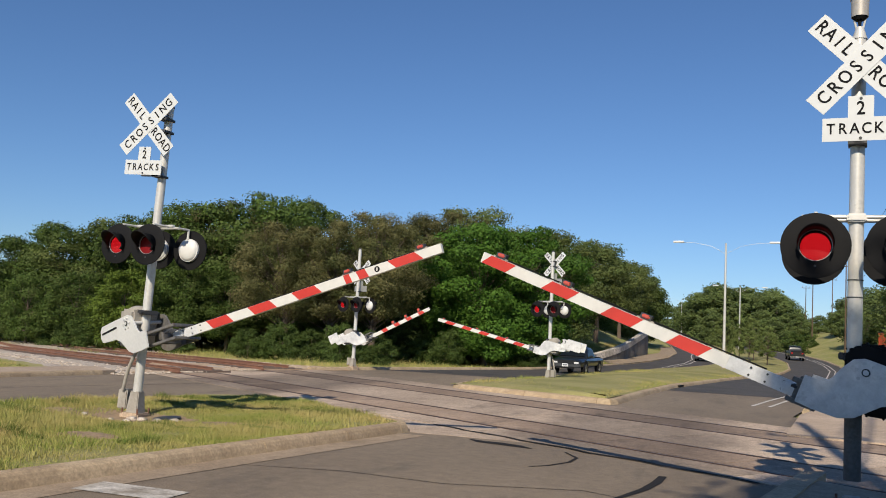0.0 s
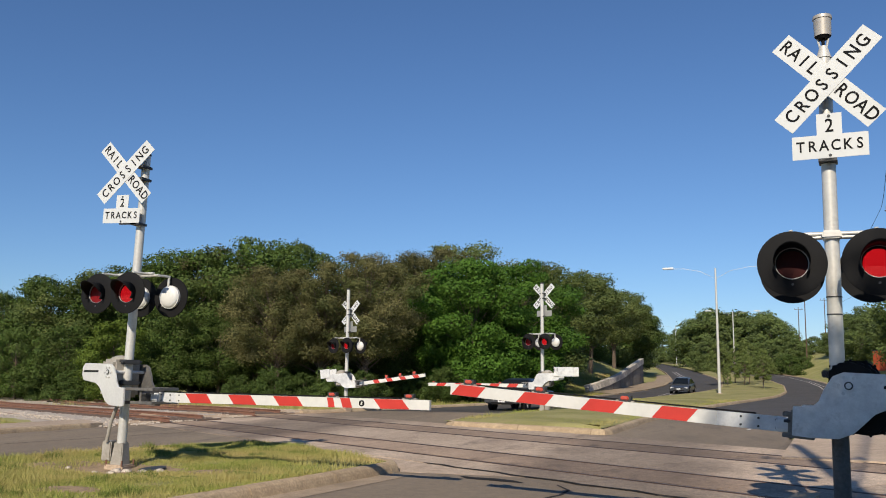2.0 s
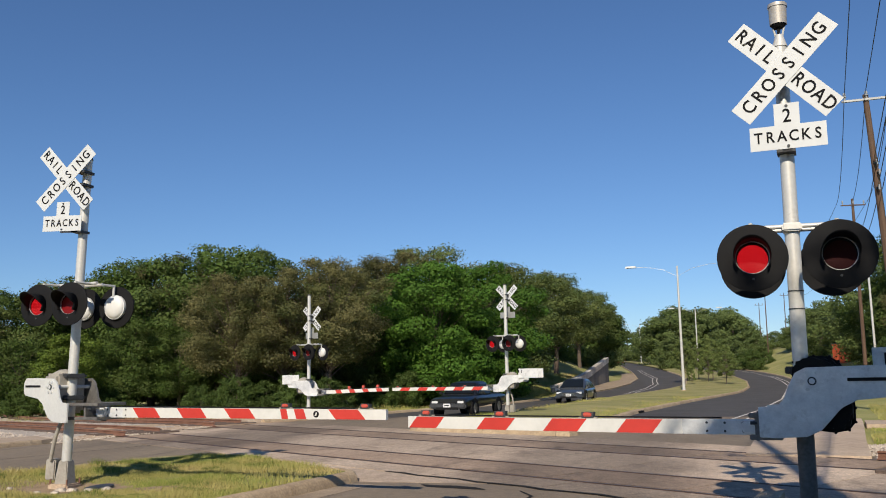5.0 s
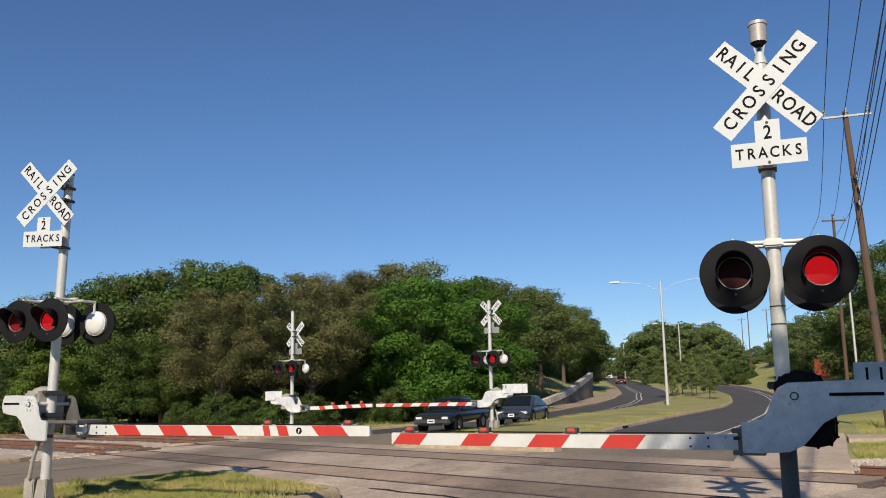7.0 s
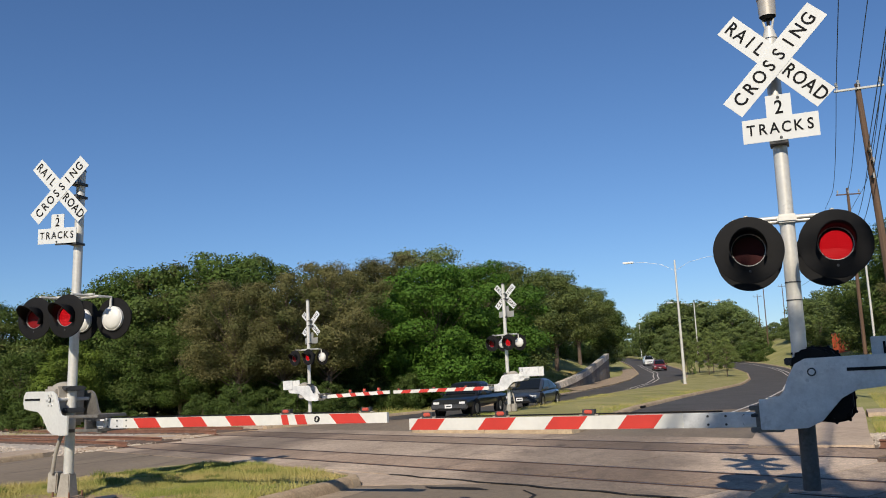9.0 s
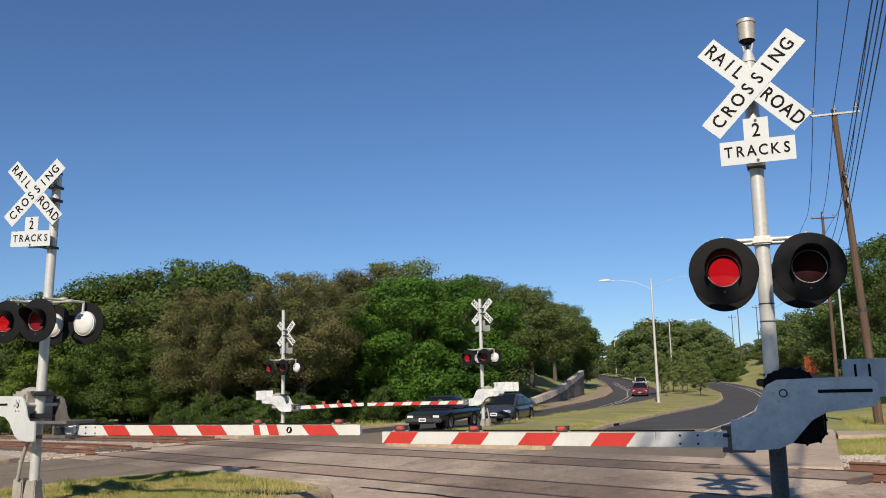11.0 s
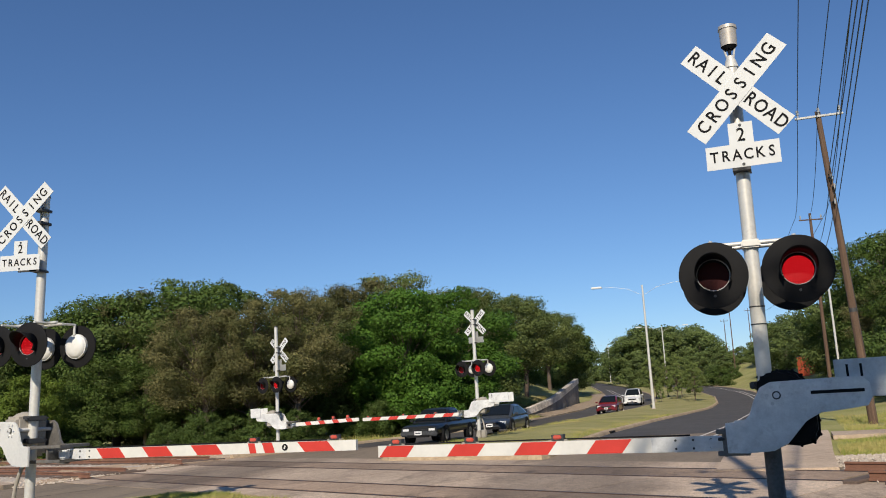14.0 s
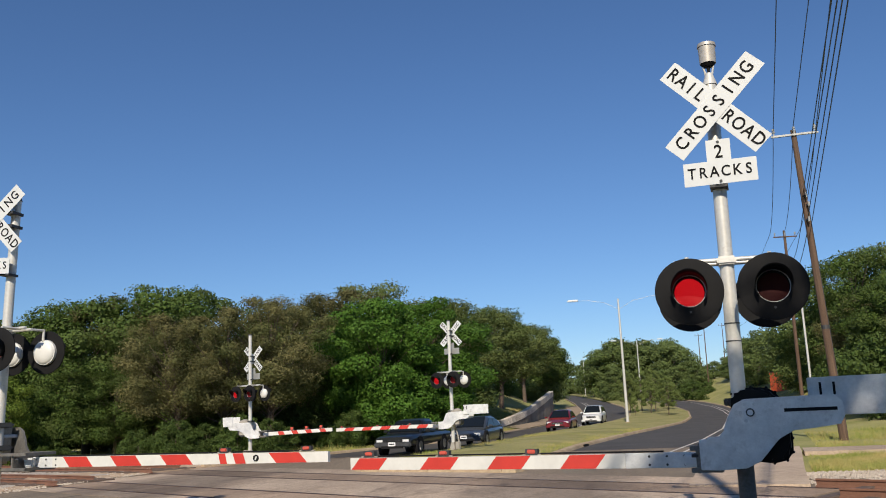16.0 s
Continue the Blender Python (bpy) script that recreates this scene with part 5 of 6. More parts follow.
FOREST = [("far", -60.0, 49.6, 4.7, 1.2),
          ("far", -55.4, 48.8, 6.0, 1.2),
          ("oak", -52.4, 49.1, 5.7, 1.1),
          ("oak", -47.9, 48.0, 7.1, 1.2),
          ("oak", -44.7, 48.2, 8.0, 1.2),
          ("sage", -41.5, 48.4, 8.1, 1.2),
          ("oak", -38.3, 48.4, 8.5, 1.1),
          ("oak", -35.4, 48.1, 8.7, 1.1),
          ("oak", -32.4, 47.7, 9.5, 1.15),
          ("olive", -31.8, 50.5, 10.0, 1.2),
          ("oak", -29.0, 49.8, 10.2, 1.15),
          ("oak", -28.8, 54.5, 10.8, 1.0),
          ("olive", -23.4, 42.5, 7.6, 1.1),
          ("olive", -21.2, 43.0, 7.8, 1.1),
          ("olive", -18.6, 43.2, 8.4, 1.1),
          ("olive", -22.4, 57.4, 9.8, 1.1),
          ("olive", -19.9, 56.2, 10.3, 1.2),
          ("sage", -18.0, 58.9, 10.8, 1.15),
          ("maple", -14.0, 49.7, 8.7, 1.1),
          ("maple", -13.1, 54.0, 8.7, 1.15),
          ("maple", -15.8, 51.2, 7.7, 1.0),
          ("sage", -14.5, 68.0, 10.3, 1.2),
          ("sage_high", -14.9, 82.2, 11.3, 1.3),
          ("sage_high", -14.3, 96.6, 10.2, 1.2),
          ("sage_high", -14.6, 120.8, 11.0, 1.15),
          ("high", -13.0, 134.0, 10.4, 1.0),
          ("oak", -16.3, 82.0, 10.2, 1.2),
          ("lime", -32.4, 40.4, 4.6, 1.0),
          ("low", -37.1, 41.6, 4.5, 1.0),
          ("low", -40.3, 41.4, 4.1, 1.0),
          ("oak", -31.2, 43.7, 5.9, 1.0),
          ("oak", -28.9, 45.2, 5.1, 1.0),
          # these two oaks' dark leaves deepen the shade under the front crowns
          ("oak", -24.2, 48.3, 6.0, 1.2),
          ("oak", -19.3, 49.6, 6.3, 1.2),
          ("oak", -24.5, 54.4, 8.0, 1.2),
          ("oak", -33.1, 56.8, 9.0, 1.2),
          ("oak", -20.7, 60.1, 8.7, 1.2),
          ("maple", -12.5, 58.2, 6.7, 1.1),
          ("oak", -35.9, 55.0, 8.7, 1.2),
          ("oak", -25.3, 64.9, 9.9, 1.2),
          ("low", -14.8, 63.9, 6.3, 1.1),
          ("low", -16.5, 84.0, 6.1, 1.2),
          ("low", -16.9, 102.2, 4.2, 1.1),
          ("low", -45.7, 41.6, 3.3, 1.0),
          ("bush", -48.2, 41.8, 0.8, 1.3),
          ("bush", -47.1, 42.2, 0.3, 1.54),
          ("bush", -43.4, 40.9, 2.0, 1.17),
          ("bush", -42.5, 42.7, 1.5, 0.85),
          ("bush", -39.4, 42.5, 1.3, 1.44),
          ("bush", -38.1, 41.8, 1.6, 1.29),
          ("bush", -35.0, 40.5, 1.8, 1.17),
          ("bush", -33.4, 42.8, 1.6, 1.62),
          ("bush", -31.2, 42.3, 1.2, 1.64),
          ("bush", -29.6, 41.3, 0.8, 1.67),
          ("bush", -26.7, 43.4, 1.1, 1.05),
          ("bush", -24.6, 40.6, 1.5, 1.0),
          ("bush", -22.9, 40.9, 1.9, 0.9),
          ("bush", -21.2, 41.3, 1.6, 1.1),
          ("bush", -19.6, 41.4, 2.0, 0.9),
          ("bush", -17.9, 41.6, 1.7, 1.0),
          ("bush", -22.6, 47.3, 1.8, 1.69),
          ("bush", -20.3, 45.9, 2.0, 1.6),
          ("bush", -17.1, 46.8, 1.4, 0.98),
          ("bush", -15.3, 46.5, 2.0, 0.79),
          ("bush", -15.3, 50.3, 0.7, 0.99),
          ("bush", -13.3, 52.0, 0.6, 1.31),
          ("bush", -11.5, 50.7, 1.0, 1.58),
          ("low", -60.2, 50.7, 4.6, 1.25),
          ("low", -58.5, 51.5, 5.0, 1.25),
          ("low", -52.8, 48.7, 4.4, 1.25),
          ("low", -50.4, 48.6, 5.1, 1.25),
          ("low", -49.5, 50.2, 4.6, 1.25),
          ("low", -46.5, 49.4, 5.5, 1.25),
          ("low", -46.6, 52.2, 5.3, 1.25),
          ("low", -44.6, 52.8, 4.4, 1.25),
          ("low", -40.8, 50.8, 5.0, 1.25),
          ("low", -39.4, 51.9, 4.8, 1.25),
          ("low", -37.8, 52.7, 5.0, 1.25),
          ("low", -36.0, 53.3, 4.5, 1.25),
          ("low", -33.9, 53.3, 5.3, 1.25),
          ("low", -32.8, 55.0, 5.8, 1.25),
          ("low", -30.0, 53.9, 4.5, 1.25),
          ("low", -28.8, 55.5, 5.3, 1.25),
          ("low", -26.0, 53.8, 5.4, 1.25),
          ("low", -25.6, 57.3, 6.4, 1.25),
          ("low", -24.0, 58.4, 5.5, 1.25),
          ("low", -21.3, 56.7, 5.4, 1.25),
          ("low", -20.3, 59.5, 5.5, 1.25),
          ("low", -18.6, 60.4, 5.6, 1.25),
          ("low", -17.7, 64.1, 6.9, 1.25),
          ("low", -15.2, 62.7, 5.8, 1.25),
          ("low", -14.6, 68.9, 6.9, 1.25),
          ("low", -16.4, 76.5, 5.6, 1.2),
          ("low", -17.6, 88.5, 5.2, 1.2),
          ("low", -17.0, 97.0, 5.0, 1.2),
          ("low", -16.4, 110.0, 5.0, 1.2),
          ("far", -11.0, 249.8, 9.2, 1.5),
          ("far", -18.5, 279.4, 9.3, 1.4),
          ("far", -23.1, 269.1, 8.5, 1.4),
          ("far", -7.6, 247.0, 10.6, 1.4),
          ("far", -3.5, 205.0, 12.4, 1.4),
          ("far", -0.3, 205.1, 12.9, 1.4),
          ("far", 3.5, 205.0, 12.4, 1.4),
          ("far", 6.5, 199.9, 12.0, 1.4),
          ("far", 9.0, 189.8, 10.0, 1.3),
          ("far", -3.0, 165.0, 6.2, 1.1),
          ("far", 10.7, 184.7, 5.9, 1.3),
          ("far", 13.0, 179.6, 4.4, 1.3),
          ("far", 16.7, 189.3, 3.4, 1.3),
          ("far", 21.0, 198.9, 4.8, 1.3),
          ("far", 18.2, 165.0, 4.5, 1.2),
          ("far", 6.1, 154.9, 5.6, 1.2),
          ("bush", 9.7, 149.7, 3.3, 1.0),
          ("bush", 12.7, 159.5, 2.1, 1.0),
          ("far", 21.0, 168.7, 7.0, 1.3),
          ("far", 18.7, 138.8, 7.1, 1.3),
          ("far", 21.4, 148.5, 7.3, 1.3),
          ("far", 20.4, 128.4, 6.7, 1.2),
          ("far", 21.6, 113.3, 8.2, 1.0),
          ("far", 20.0, 103.1, 8.8, 1.2),
          ("oak", 18.3, 75.9, 11.3, 1.1),
          ("sage", 21.7, 81.2, 11.2, 1.1),
          ("oak", 22.4, 76.9, 10.2, 1.2),
          ("oak", 17.0, 78.2, 7.8, 1.1),
          ("olive", 16.7, 68.0, 7.4, 1.1),
          ("oak", 17.5, 63.7, 7.6, 1.1),
          ("oak", 16.5, 83.4, 7.1, 1.1),
          ("oak", 19.3, 63.2, 8.2, 1.2),
          ("sage", 18.6, 57.1, 7.5, 1.2),
          ("bush", 14.8, 56.1, 4.5, 1.0),
          ("bush", 14.3, 62.4, 4.2, 1.0),
          ("bush", 15.7, 53.8, 4.6, 1.0),
          ("young", -0.7, 102.0, 4.9, 0.75),
          ("young", 0.9, 106.0, 5.2, 0.8),
          ("young", 2.4, 102.0, 4.9, 0.75),
          ("young", 4.0, 108.0, 4.3, 0.7),
          ("young", 1.8, 98.0, 3.7, 0.8),
          ("young", -0.4, 104.1, 4.1, 0.7),
          ("young", 0.1, 94.1, 2.1, 0.6),
          ("young", 3.35, 91.0, 3.6, 0.95),
          ("young", 2.5, 125.0, 4.6, 0.9),
          ("young", 4.2, 120.0, 3.6, 0.8),
          ("far", -14.5, 149.3, 8.7, 1.2),
          ("far", -15.6, 134.2, 9.2, 1.2),
          # unseen trees behind the camera, placed for the shade they cast
          ("shade", 4.4, -9.5, 14.0, 1.0),
          # narrow one added to shade the right mast's lower post
          ("shade", 2.1, -9.8, 14.75, 0.42),
          ("shade", 7.6, -10.5, 14.6, 1.1)]
for kind, x, y, h, wide in FOREST:
    plant(kind, x, y, h, wide)

for pool in KINDS.values():
    for src in pool:
        if src.name not in used:
            for o in (*src.children_recursive, src):
                bpy.data.objects.remove(o)


# grass on the islands and verges
def grass(name, spots, label, seed, material=None):
    rng = np.random.default_rng(seed)
    allq = []
    for (poly, count, h, zf) in spots:
        xs, ys = np.array([p[0] for p in poly]), np.array([p[1] for p in poly])
        pts = []
        while len(pts) < count:
            c = rng.random((count * 2, 2)) * [np.ptp(xs), np.ptp(ys)] + [xs.min(), ys.min()]
            inside = np.zeros(len(c), bool)
            j = len(poly) - 1
            for i in range(len(poly)):
                hit = ((ys[i] > c[:, 1]) != (ys[j] > c[:, 1])) & (c[:, 0] < (xs[j] - xs[i]) * (c[:, 1] - ys[i]) / (ys[j] - ys[i] + 1e-9) + xs[i])
                inside ^= hit
                j = i
            patch = np.sin(c[:, 0] * 1.3 + 0.7 * np.sin(c[:, 1] * 0.9)) + np.sin(c[:, 1] * 1.1 + c[:, 0] * 0.4) + rng.normal(size=len(c)) * 0.8
            for bx, by, br in ((-8.95, 10.75, 1.2), (-7.15, 10.7, 0.42), (-10.3, 10.4, 0.5), (-7.5, 8.3, 0.36)):
                inside &= ((c[:, 0] - bx) / 1.3) ** 2 + (c[:, 1] - by) ** 2 > (br * (0.25 + 0.9 * rng.random(len(c)))) ** 2
            pts += c[inside & (patch > -1.1)].tolist()
        p = np.array(pts[:count])
        hh = h * (0.35 + 0.9 * rng.random(count) ** 2) * (0.75 + 0.35 * np.sin(p[:, 0] * 0.9 + p[:, 1] * 0.5) + 0.4 * np.sin(p[:, 0] * 4.1 + 1.7 * np.sin(p[:, 1] * 2.3)) * np.sin(p[:, 1] * 3.7 + p[:, 0]))
        hh = np.abs(hh) + 0.02
        a = rng.random(count) * 6.283
        w = 0.0045 + 0.012 * hh
        base = np.column_stack([p, np.array([zf(*q) for q in p])])
        dx = np.column_stack([np.cos(a), np.sin(a), np.zeros(count)]) * w[:, None]
        lean = np.column_stack([rng.normal(size=count) * 0.35 * hh, rng.normal(size=count) * 0.35 * hh, hh])
        allq.append(np.stack([base - dx, base + dx, base + lean], 1))
    q = np.concatenate(allq)
    n = len(q)
    me = bpy.data.meshes.new(name)
    me.vertices.add(n * 3)
    me.vertices.foreach_set("co", q.astype(np.float32).ravel())
    me.loops.add(n * 3)
    me.loops.foreach_set("vertex_index", np.arange(n * 3, dtype=np.int32))
    me.polygons.add(n)
    me.polygons.foreach_set("loop_start", np.arange(0, n * 3, 3, dtype=np.int32))
    me.materials.append(material or GRASS)
    me.update()
    tagged(new(name, me), label, "grass", kind="stuff")


ISLAND = [(-6.7, 3.2), (-6.25, 5.6), (-5.72, 9.2), (-5.42, 11.0), (-5.2, 12.6), (-5.7, 13.2), (-8.4, 15.3), (-9.4, 15.5), (-10.6, 12.9), (-11.0, 10.7), (-12.2, 3.2)]
FAR_ISLAND = [(-8.2, 27), (-7.9, 25.2), (-3.4, 23.2), (-2.9, 29), (-2.4, 36), (0.8, 57), (-5.6, 57), (-6.9, 42), (-7.7, 33)]
grass("grass", [(ISLAND, 190000, 0.085, lambda x, y: 0.12 - hollow(x, y)), (FAR_ISLAND, 30000, 0.10, lambda x, y: 0.15)], "long green and straw-coloured grass on the islands", 5)
tufts, rnd = [], random.Random(12)
while len(tufts) < 55:
    x, y, r = rnd.uniform(-10.8, -5.6), rnd.uniform(4.0, 14.6), rnd.uniform(0.08, 0.22)
    if -10.2 - 0.16 * (13 - y) * (y < 13) < x < -7.2 + 0.125 * (y - 3) - 0.9 * (y > 12.3) and (x + 8.9) ** 2 / 2 + (y - 10.75) ** 2 > 1.2:
        tufts.append(([(x + r * 1.5 * math.cos(k * 0.785), y + r * math.sin(k * 0.785)) for k in range(8)], 300, 0.13, lambda x, y: 0.12 - hollow(x, y)))
grass("grass", tufts, "taller dark green tufts of grass on the island", 8, TUFT)
grass("grass", [([(-36, 31), (-28, 26.8), (-20.3, 21.3), (-20.3, 18.5), (-34, 24)], 14000, 0.12, lambda x, y: height(x, y) - 0.07), ([(-60, 52), (-45, 40), (-24, 33), (-15.2, 33.0), (-11.5, 46), (-10.5, 58), (-20, 52), (-40, 60)], 45000, 0.24, lambda x, y: height(x, y) - 0.05),
                ([(3.7, 20.7), (12, 19.2), (15, 27.2), (4.75, 27.2)], 60000, 0.12, lambda x, y: -0.06), ([(5.6, 29.8), (22, 29.8), (24, 48), (8, 46)], 40000, 0.2, lambda x, y: height(x, y) - 0.06),
                ([(11.5, 60), (14, 60), (22, 100), (20, 115), (14, 115), (13, 90)], 24000, 0.3, lambda x, y: height(x, y) - 0.08),
                ([(-13.6, 66), (-9.9, 66), (-9.6, 76), (-12.9, 80), (-9.2, 106), (-12, 106), (-17, 82)], 40000, 0.35, lambda x, y: height(x, y) - 0.1)],
      "rough uncut grass along the verges", 6)


# ---- vehicles ----
def paint(name, colour, rough=0.28):
    return plain(name, colour, rough, 0.1, 0.6, 0.08, gloss=0.35)


def wheel(parent, x, y, r, w=0.2):
    bm = rod((x, y - w / 2, r), (x, y + w / 2, r), r, seg=24)
    t = part("wheel", bm, TYRE, parent, "black tyre on a metal rim", bevel=0.0, smooth=True)
    side = math.copysign(1, y)
    part("rim", rod((x, y + side * (w / 2 - 0.03), r), (x, y + side * (w / 2 + 0.008), r), r * 0.66, r * 0.6, 20), RIM, t)
    bm = bmesh.new()
    for k in range(5):
        a = k * 1.2566
        box(r * 0.5, 0.012, 0.05, (x + math.cos(a) * r * 0.33, y + side * (w / 2 + 0.012), r + math.sin(a) * r * 0.33), bm, pose(0, 0, 0, 0, -math.degrees(a), 0))
    part("spokes", bm, RIM, t)


def loft(sections, closed=True):
    """A skin through cross-sections, each a list of points of equal number."""
    bm = bmesh.new()
    rings = [[bm.verts.new(p) for p in s] for s in sections]
    n = len(rings[0])
    for a, b in zip(rings, rings[1:]):
        for i in range(n if closed else n - 1):
            bm.faces.new((a[i], a[(i + 1) % n], b[(i + 1) % n], b[i]))
    bm.faces.new(rings[0][::-1])
    bm.faces.new(rings[-1])
    return bm


def car(name, label, mat, L, W, H, kind):
    """A car that drives towards +x, its middle over the origin."""
    c = thing(name, label, "car")
    hw, r = W / 2, 0.33 if kind != "suv" else 0.36
    low, belt = 0.22, H * 0.60
    if kind == "pickup":
        stations = [(-L / 2, 0.62, belt, 0.94), (-L / 2 + 0.1, 0.45, belt + 0.02, 0.98), (-0.3, 0.4, belt + 0.02, 1.0), (0.6, 0.35, belt + 0.03, 1.0), (L * 0.32, 0.35, belt - 0.02, 0.99),
                    (L / 2 - 0.12, 0.35, belt - 0.08, 0.95), (L / 2, 0.42, belt - 0.16, 0.9)]
    else:
        stations = [(-L / 2, 0.5, belt - 0.06, 0.82), (-L / 2 + 0.16, 0.3, belt + 0.03, 0.93), (-L * 0.3, low, belt + 0.04, 0.99), (0, low, belt + 0.01, 1.0), (L * 0.22, low, belt - 0.02, 1.0),
                    (L * 0.38, 0.24, belt - 0.12, 0.96), (L / 2 - 0.1, 0.28, belt - 0.22, 0.86), (L / 2, 0.38, belt - 0.32, 0.74)]
    xs = [q[0] for q in stations]
    ease = lambda col: (lambda x: float(np.interp(x, xs, [q[col] for q in stations])))
    z_low, z_high, wide = ease(1), ease(2), ease(3)
    spots = sorted({-L / 2, -L / 2 + 0.05, L / 2 - 0.05, L / 2, *np.linspace(-L / 2 + 0.12, L / 2 - 0.12, 26)})
    blur = lambda f, x: (f(x - 0.16) + 2 * f(x) + f(x + 0.16)) / 4
    secs = []
    for x in spots:
        w, z0, z1 = hw * blur(wide, x), blur(z_low, x), blur(z_high, x)
        tall = z1 - z0
        half = [(0.90, z0), (0.975, z0 + 0.10 * tall), (1.0, z0 + 0.30 * tall), (0.995, z0 + 0.52 * tall), (0.985, z0 + 0.66 * tall), (0.945, z0 + 0.86 * tall), (0.87, z1 - 0.025), (0.74, z1), (0.40, z1 + 0.018)]
        secs.append([(x, w * a, z) for a, z in half] + [(x, -w * a, z) for a, z in half[::-1]])
    part("body", loft(secs), mat, c, "", smooth=True)
    wb, wt = hw * 0.88, hw * 0.68
    if kind == "pickup":
        line = [(-0.66, belt), (-0.58, H - 0.14), (-0.44, H - 0.02), (0.0, H), (0.32, H - 0.03), (0.50, H - 0.09), (0.85, H - 0.33), (1.16, belt)]
    elif kind == "suv":
        line = [(-L * 0.475, belt), (-L * 0.44, H - 0.18), (-L * 0.38, H - 0.04), (-L * 0.2, H), (0.0, H - 0.01), (L * 0.08, H - 0.06), (L * 0.17, H - 0.28), (L * 0.29, belt)]
    else:
        line = [(-L * 0.44, belt + 0.03), (-L * 0.31, H - 0.22), (-L * 0.20, H - 0.06), (-L * 0.09, H), (0.0, H - 0.01), (L * 0.07, H - 0.06), (L * 0.17, H - 0.27), (L * 0.29, belt)]
    cabin, roof = (line[0][0], line[-1][0]), (line[2][0], line[5][0])
    girth = lambda z: wb + (wt - wb) * max(0.0, (z - belt) / (H - belt)) ** 1.25
    top_at = lambda x: float(np.interp(x, [q[0] for q in line], [q[1] for q in line]))
    secs = []
    for x in np.linspace(cabin[0], cabin[1], 26):
        z = (top_at(x - 0.07) + 2 * top_at(x) + top_at(x + 0.07)) / 4
        z = max(z, belt - 0.02)
        low_z = belt - 0.05
        side = [(girth(low_z + (z - 0.05 - low_z) * f), low_z + (z - 0.05 - low_z) * f) for f in (0.0, 0.35, 0.7, 1.0)]
        g = side[-1][0]
        half = side + [(g * 0.93, z - 0.012), (g * 0.78, z + 0.004), (g * 0.4, z + 0.02)]
        secs.append([(x, y, q) for y, q in half] + [(x, -y, q) for y, q in half[::-1]])
    part("cabin", loft(secs), mat, c, "painted roof and window pillars", smooth=True)

    def pane(name, quad, out):
        """A thin glass pane a little proud of the cabin."""
        o = Vector(out).normalized()
        vs = [Vector(q) + o * 0.034 for q in quad] + [Vector(q) - o * 0.03 for q in quad]
        ob = new(name, mesh_of(name, vs, [(0, 1, 2, 3), (7, 6, 5, 4), (0, 4, 5, 1), (1, 5, 6, 2), (2, 6, 7, 3), (3, 7, 4, 0)], GLASS))
        ob.parent = c
        tagged(ob, "dark tinted car window")

    for name, (xb, zb), (xt, zt), way in (("windscreen", (cabin[1] - 0.05, belt + 0.045), (roof[1] + 0.03, top_at(roof[1]) + 0.005), 1), ("rear_window", (cabin[0] + 0.05, belt + 0.08), (roof[0] - 0.04, top_at(roof[0]) + 0.0), -1)):
        gb, gt = girth(zb) * 0.88, girth(zt) * 0.86
        quad = [(xb, -gb, zb + 0.012), (xb, gb, zb + 0.012), (xt, gt, zt), (xt, -gt, zt)]
        pane(name, quad if way > 0 else quad[::-1], (way * (zt - zb), 0, abs(xb - xt)))
    z_a, z_b = belt + 0.035, H - 0.125
    front, rear = (cabin[1] - 0.30, roof[1] - 0.10), (cabin[0] + (0.40 if kind == "sedan" else 0.16), roof[0] + (0.12 if kind != "pickup" else 0.08))
    mid_x = (front[0] + rear[0]) / 2 - 0.05
    for sgn in (-1, 1):
        spans = [(front, (mid_x + 0.03, mid_x + 0.03)), ((mid_x - 0.03, mid_x - 0.03), rear)] if kind != "pickup" else [(front, rear)]
        for (xf0, xf1), (xr0, xr1) in spans:
            quad = [(xr0, sgn * girth(z_a), z_a), (xf0, sgn * girth(z_a), z_a), (xf1, sgn * girth(z_b), z_b), (xr1, sgn * girth(z_b), z_b)]
            pane("side_window", quad if sgn < 0 else quad[::-1], (0, sgn * (z_b - z_a), wb - wt))
    for sgn in (-1, 1):
        part("mirror", box(0.12, 0.2, 0.12, (cabin[1] - 0.35, sgn * (hw + 0.08), belt + 0.08)), mat, c, bevel=0.03)
        fx = L / 2
        part("headlamp", box(0.14 if kind != "pickup" else 0.08, 0.36 if kind != "pickup" else 0.3, 0.13, (fx - (0.14 if kind != "pickup" else 0.03), sgn * hw * 0.66, belt - 0.27 if kind != "pickup" else belt - 0.26),
                             m=pose(0, 0, 0, 0, 0, -sgn * (22 if kind != "pickup" else 0))), HEADLAMP, c, bevel=0.02)
        part("tail_lamp", box(0.08, 0.2, 0.2, (-fx + 0.02, sgn * hw * 0.66, belt - 0.14)), TAILLAMP, c, bevel=0.02)
        for x in (L * 0.31, -L * 0.29):
            wheel(c, x, sgn * (hw - 0.1), r)
            arch = rod((x, sgn * (hw - 0.18), r), (x, sgn * (hw + 0.004), r), r * 1.16, seg=24)
            part("wheel_arch", arch, BLACK, c)
        for x in (0.15, -L * 0.18):
            if kind != "pickup":
                part("door_handle", box(0.16, 0.03, 0.03, (x - 0.25, sgn * (hw * 0.985 + 0.01), belt - 0.1)), mat if kind != "suv" else CHROME, c)
    gz = belt - 0.30
    part("grille", box(0.05, hw * 0.9, 0.16, (L / 2 - 0.012, 0, gz if kind == "pickup" else belt - 0.34)), BLACK, c, "black grille", bevel=0.015)
    bm = bmesh.new()
    for k in range(3):
        box(0.02, hw * 0.86, 0.014, (L / 2 + 0.018, 0, (gz if kind == "pickup" else belt - 0.34) - 0.045 + 0.045 * k), bm)
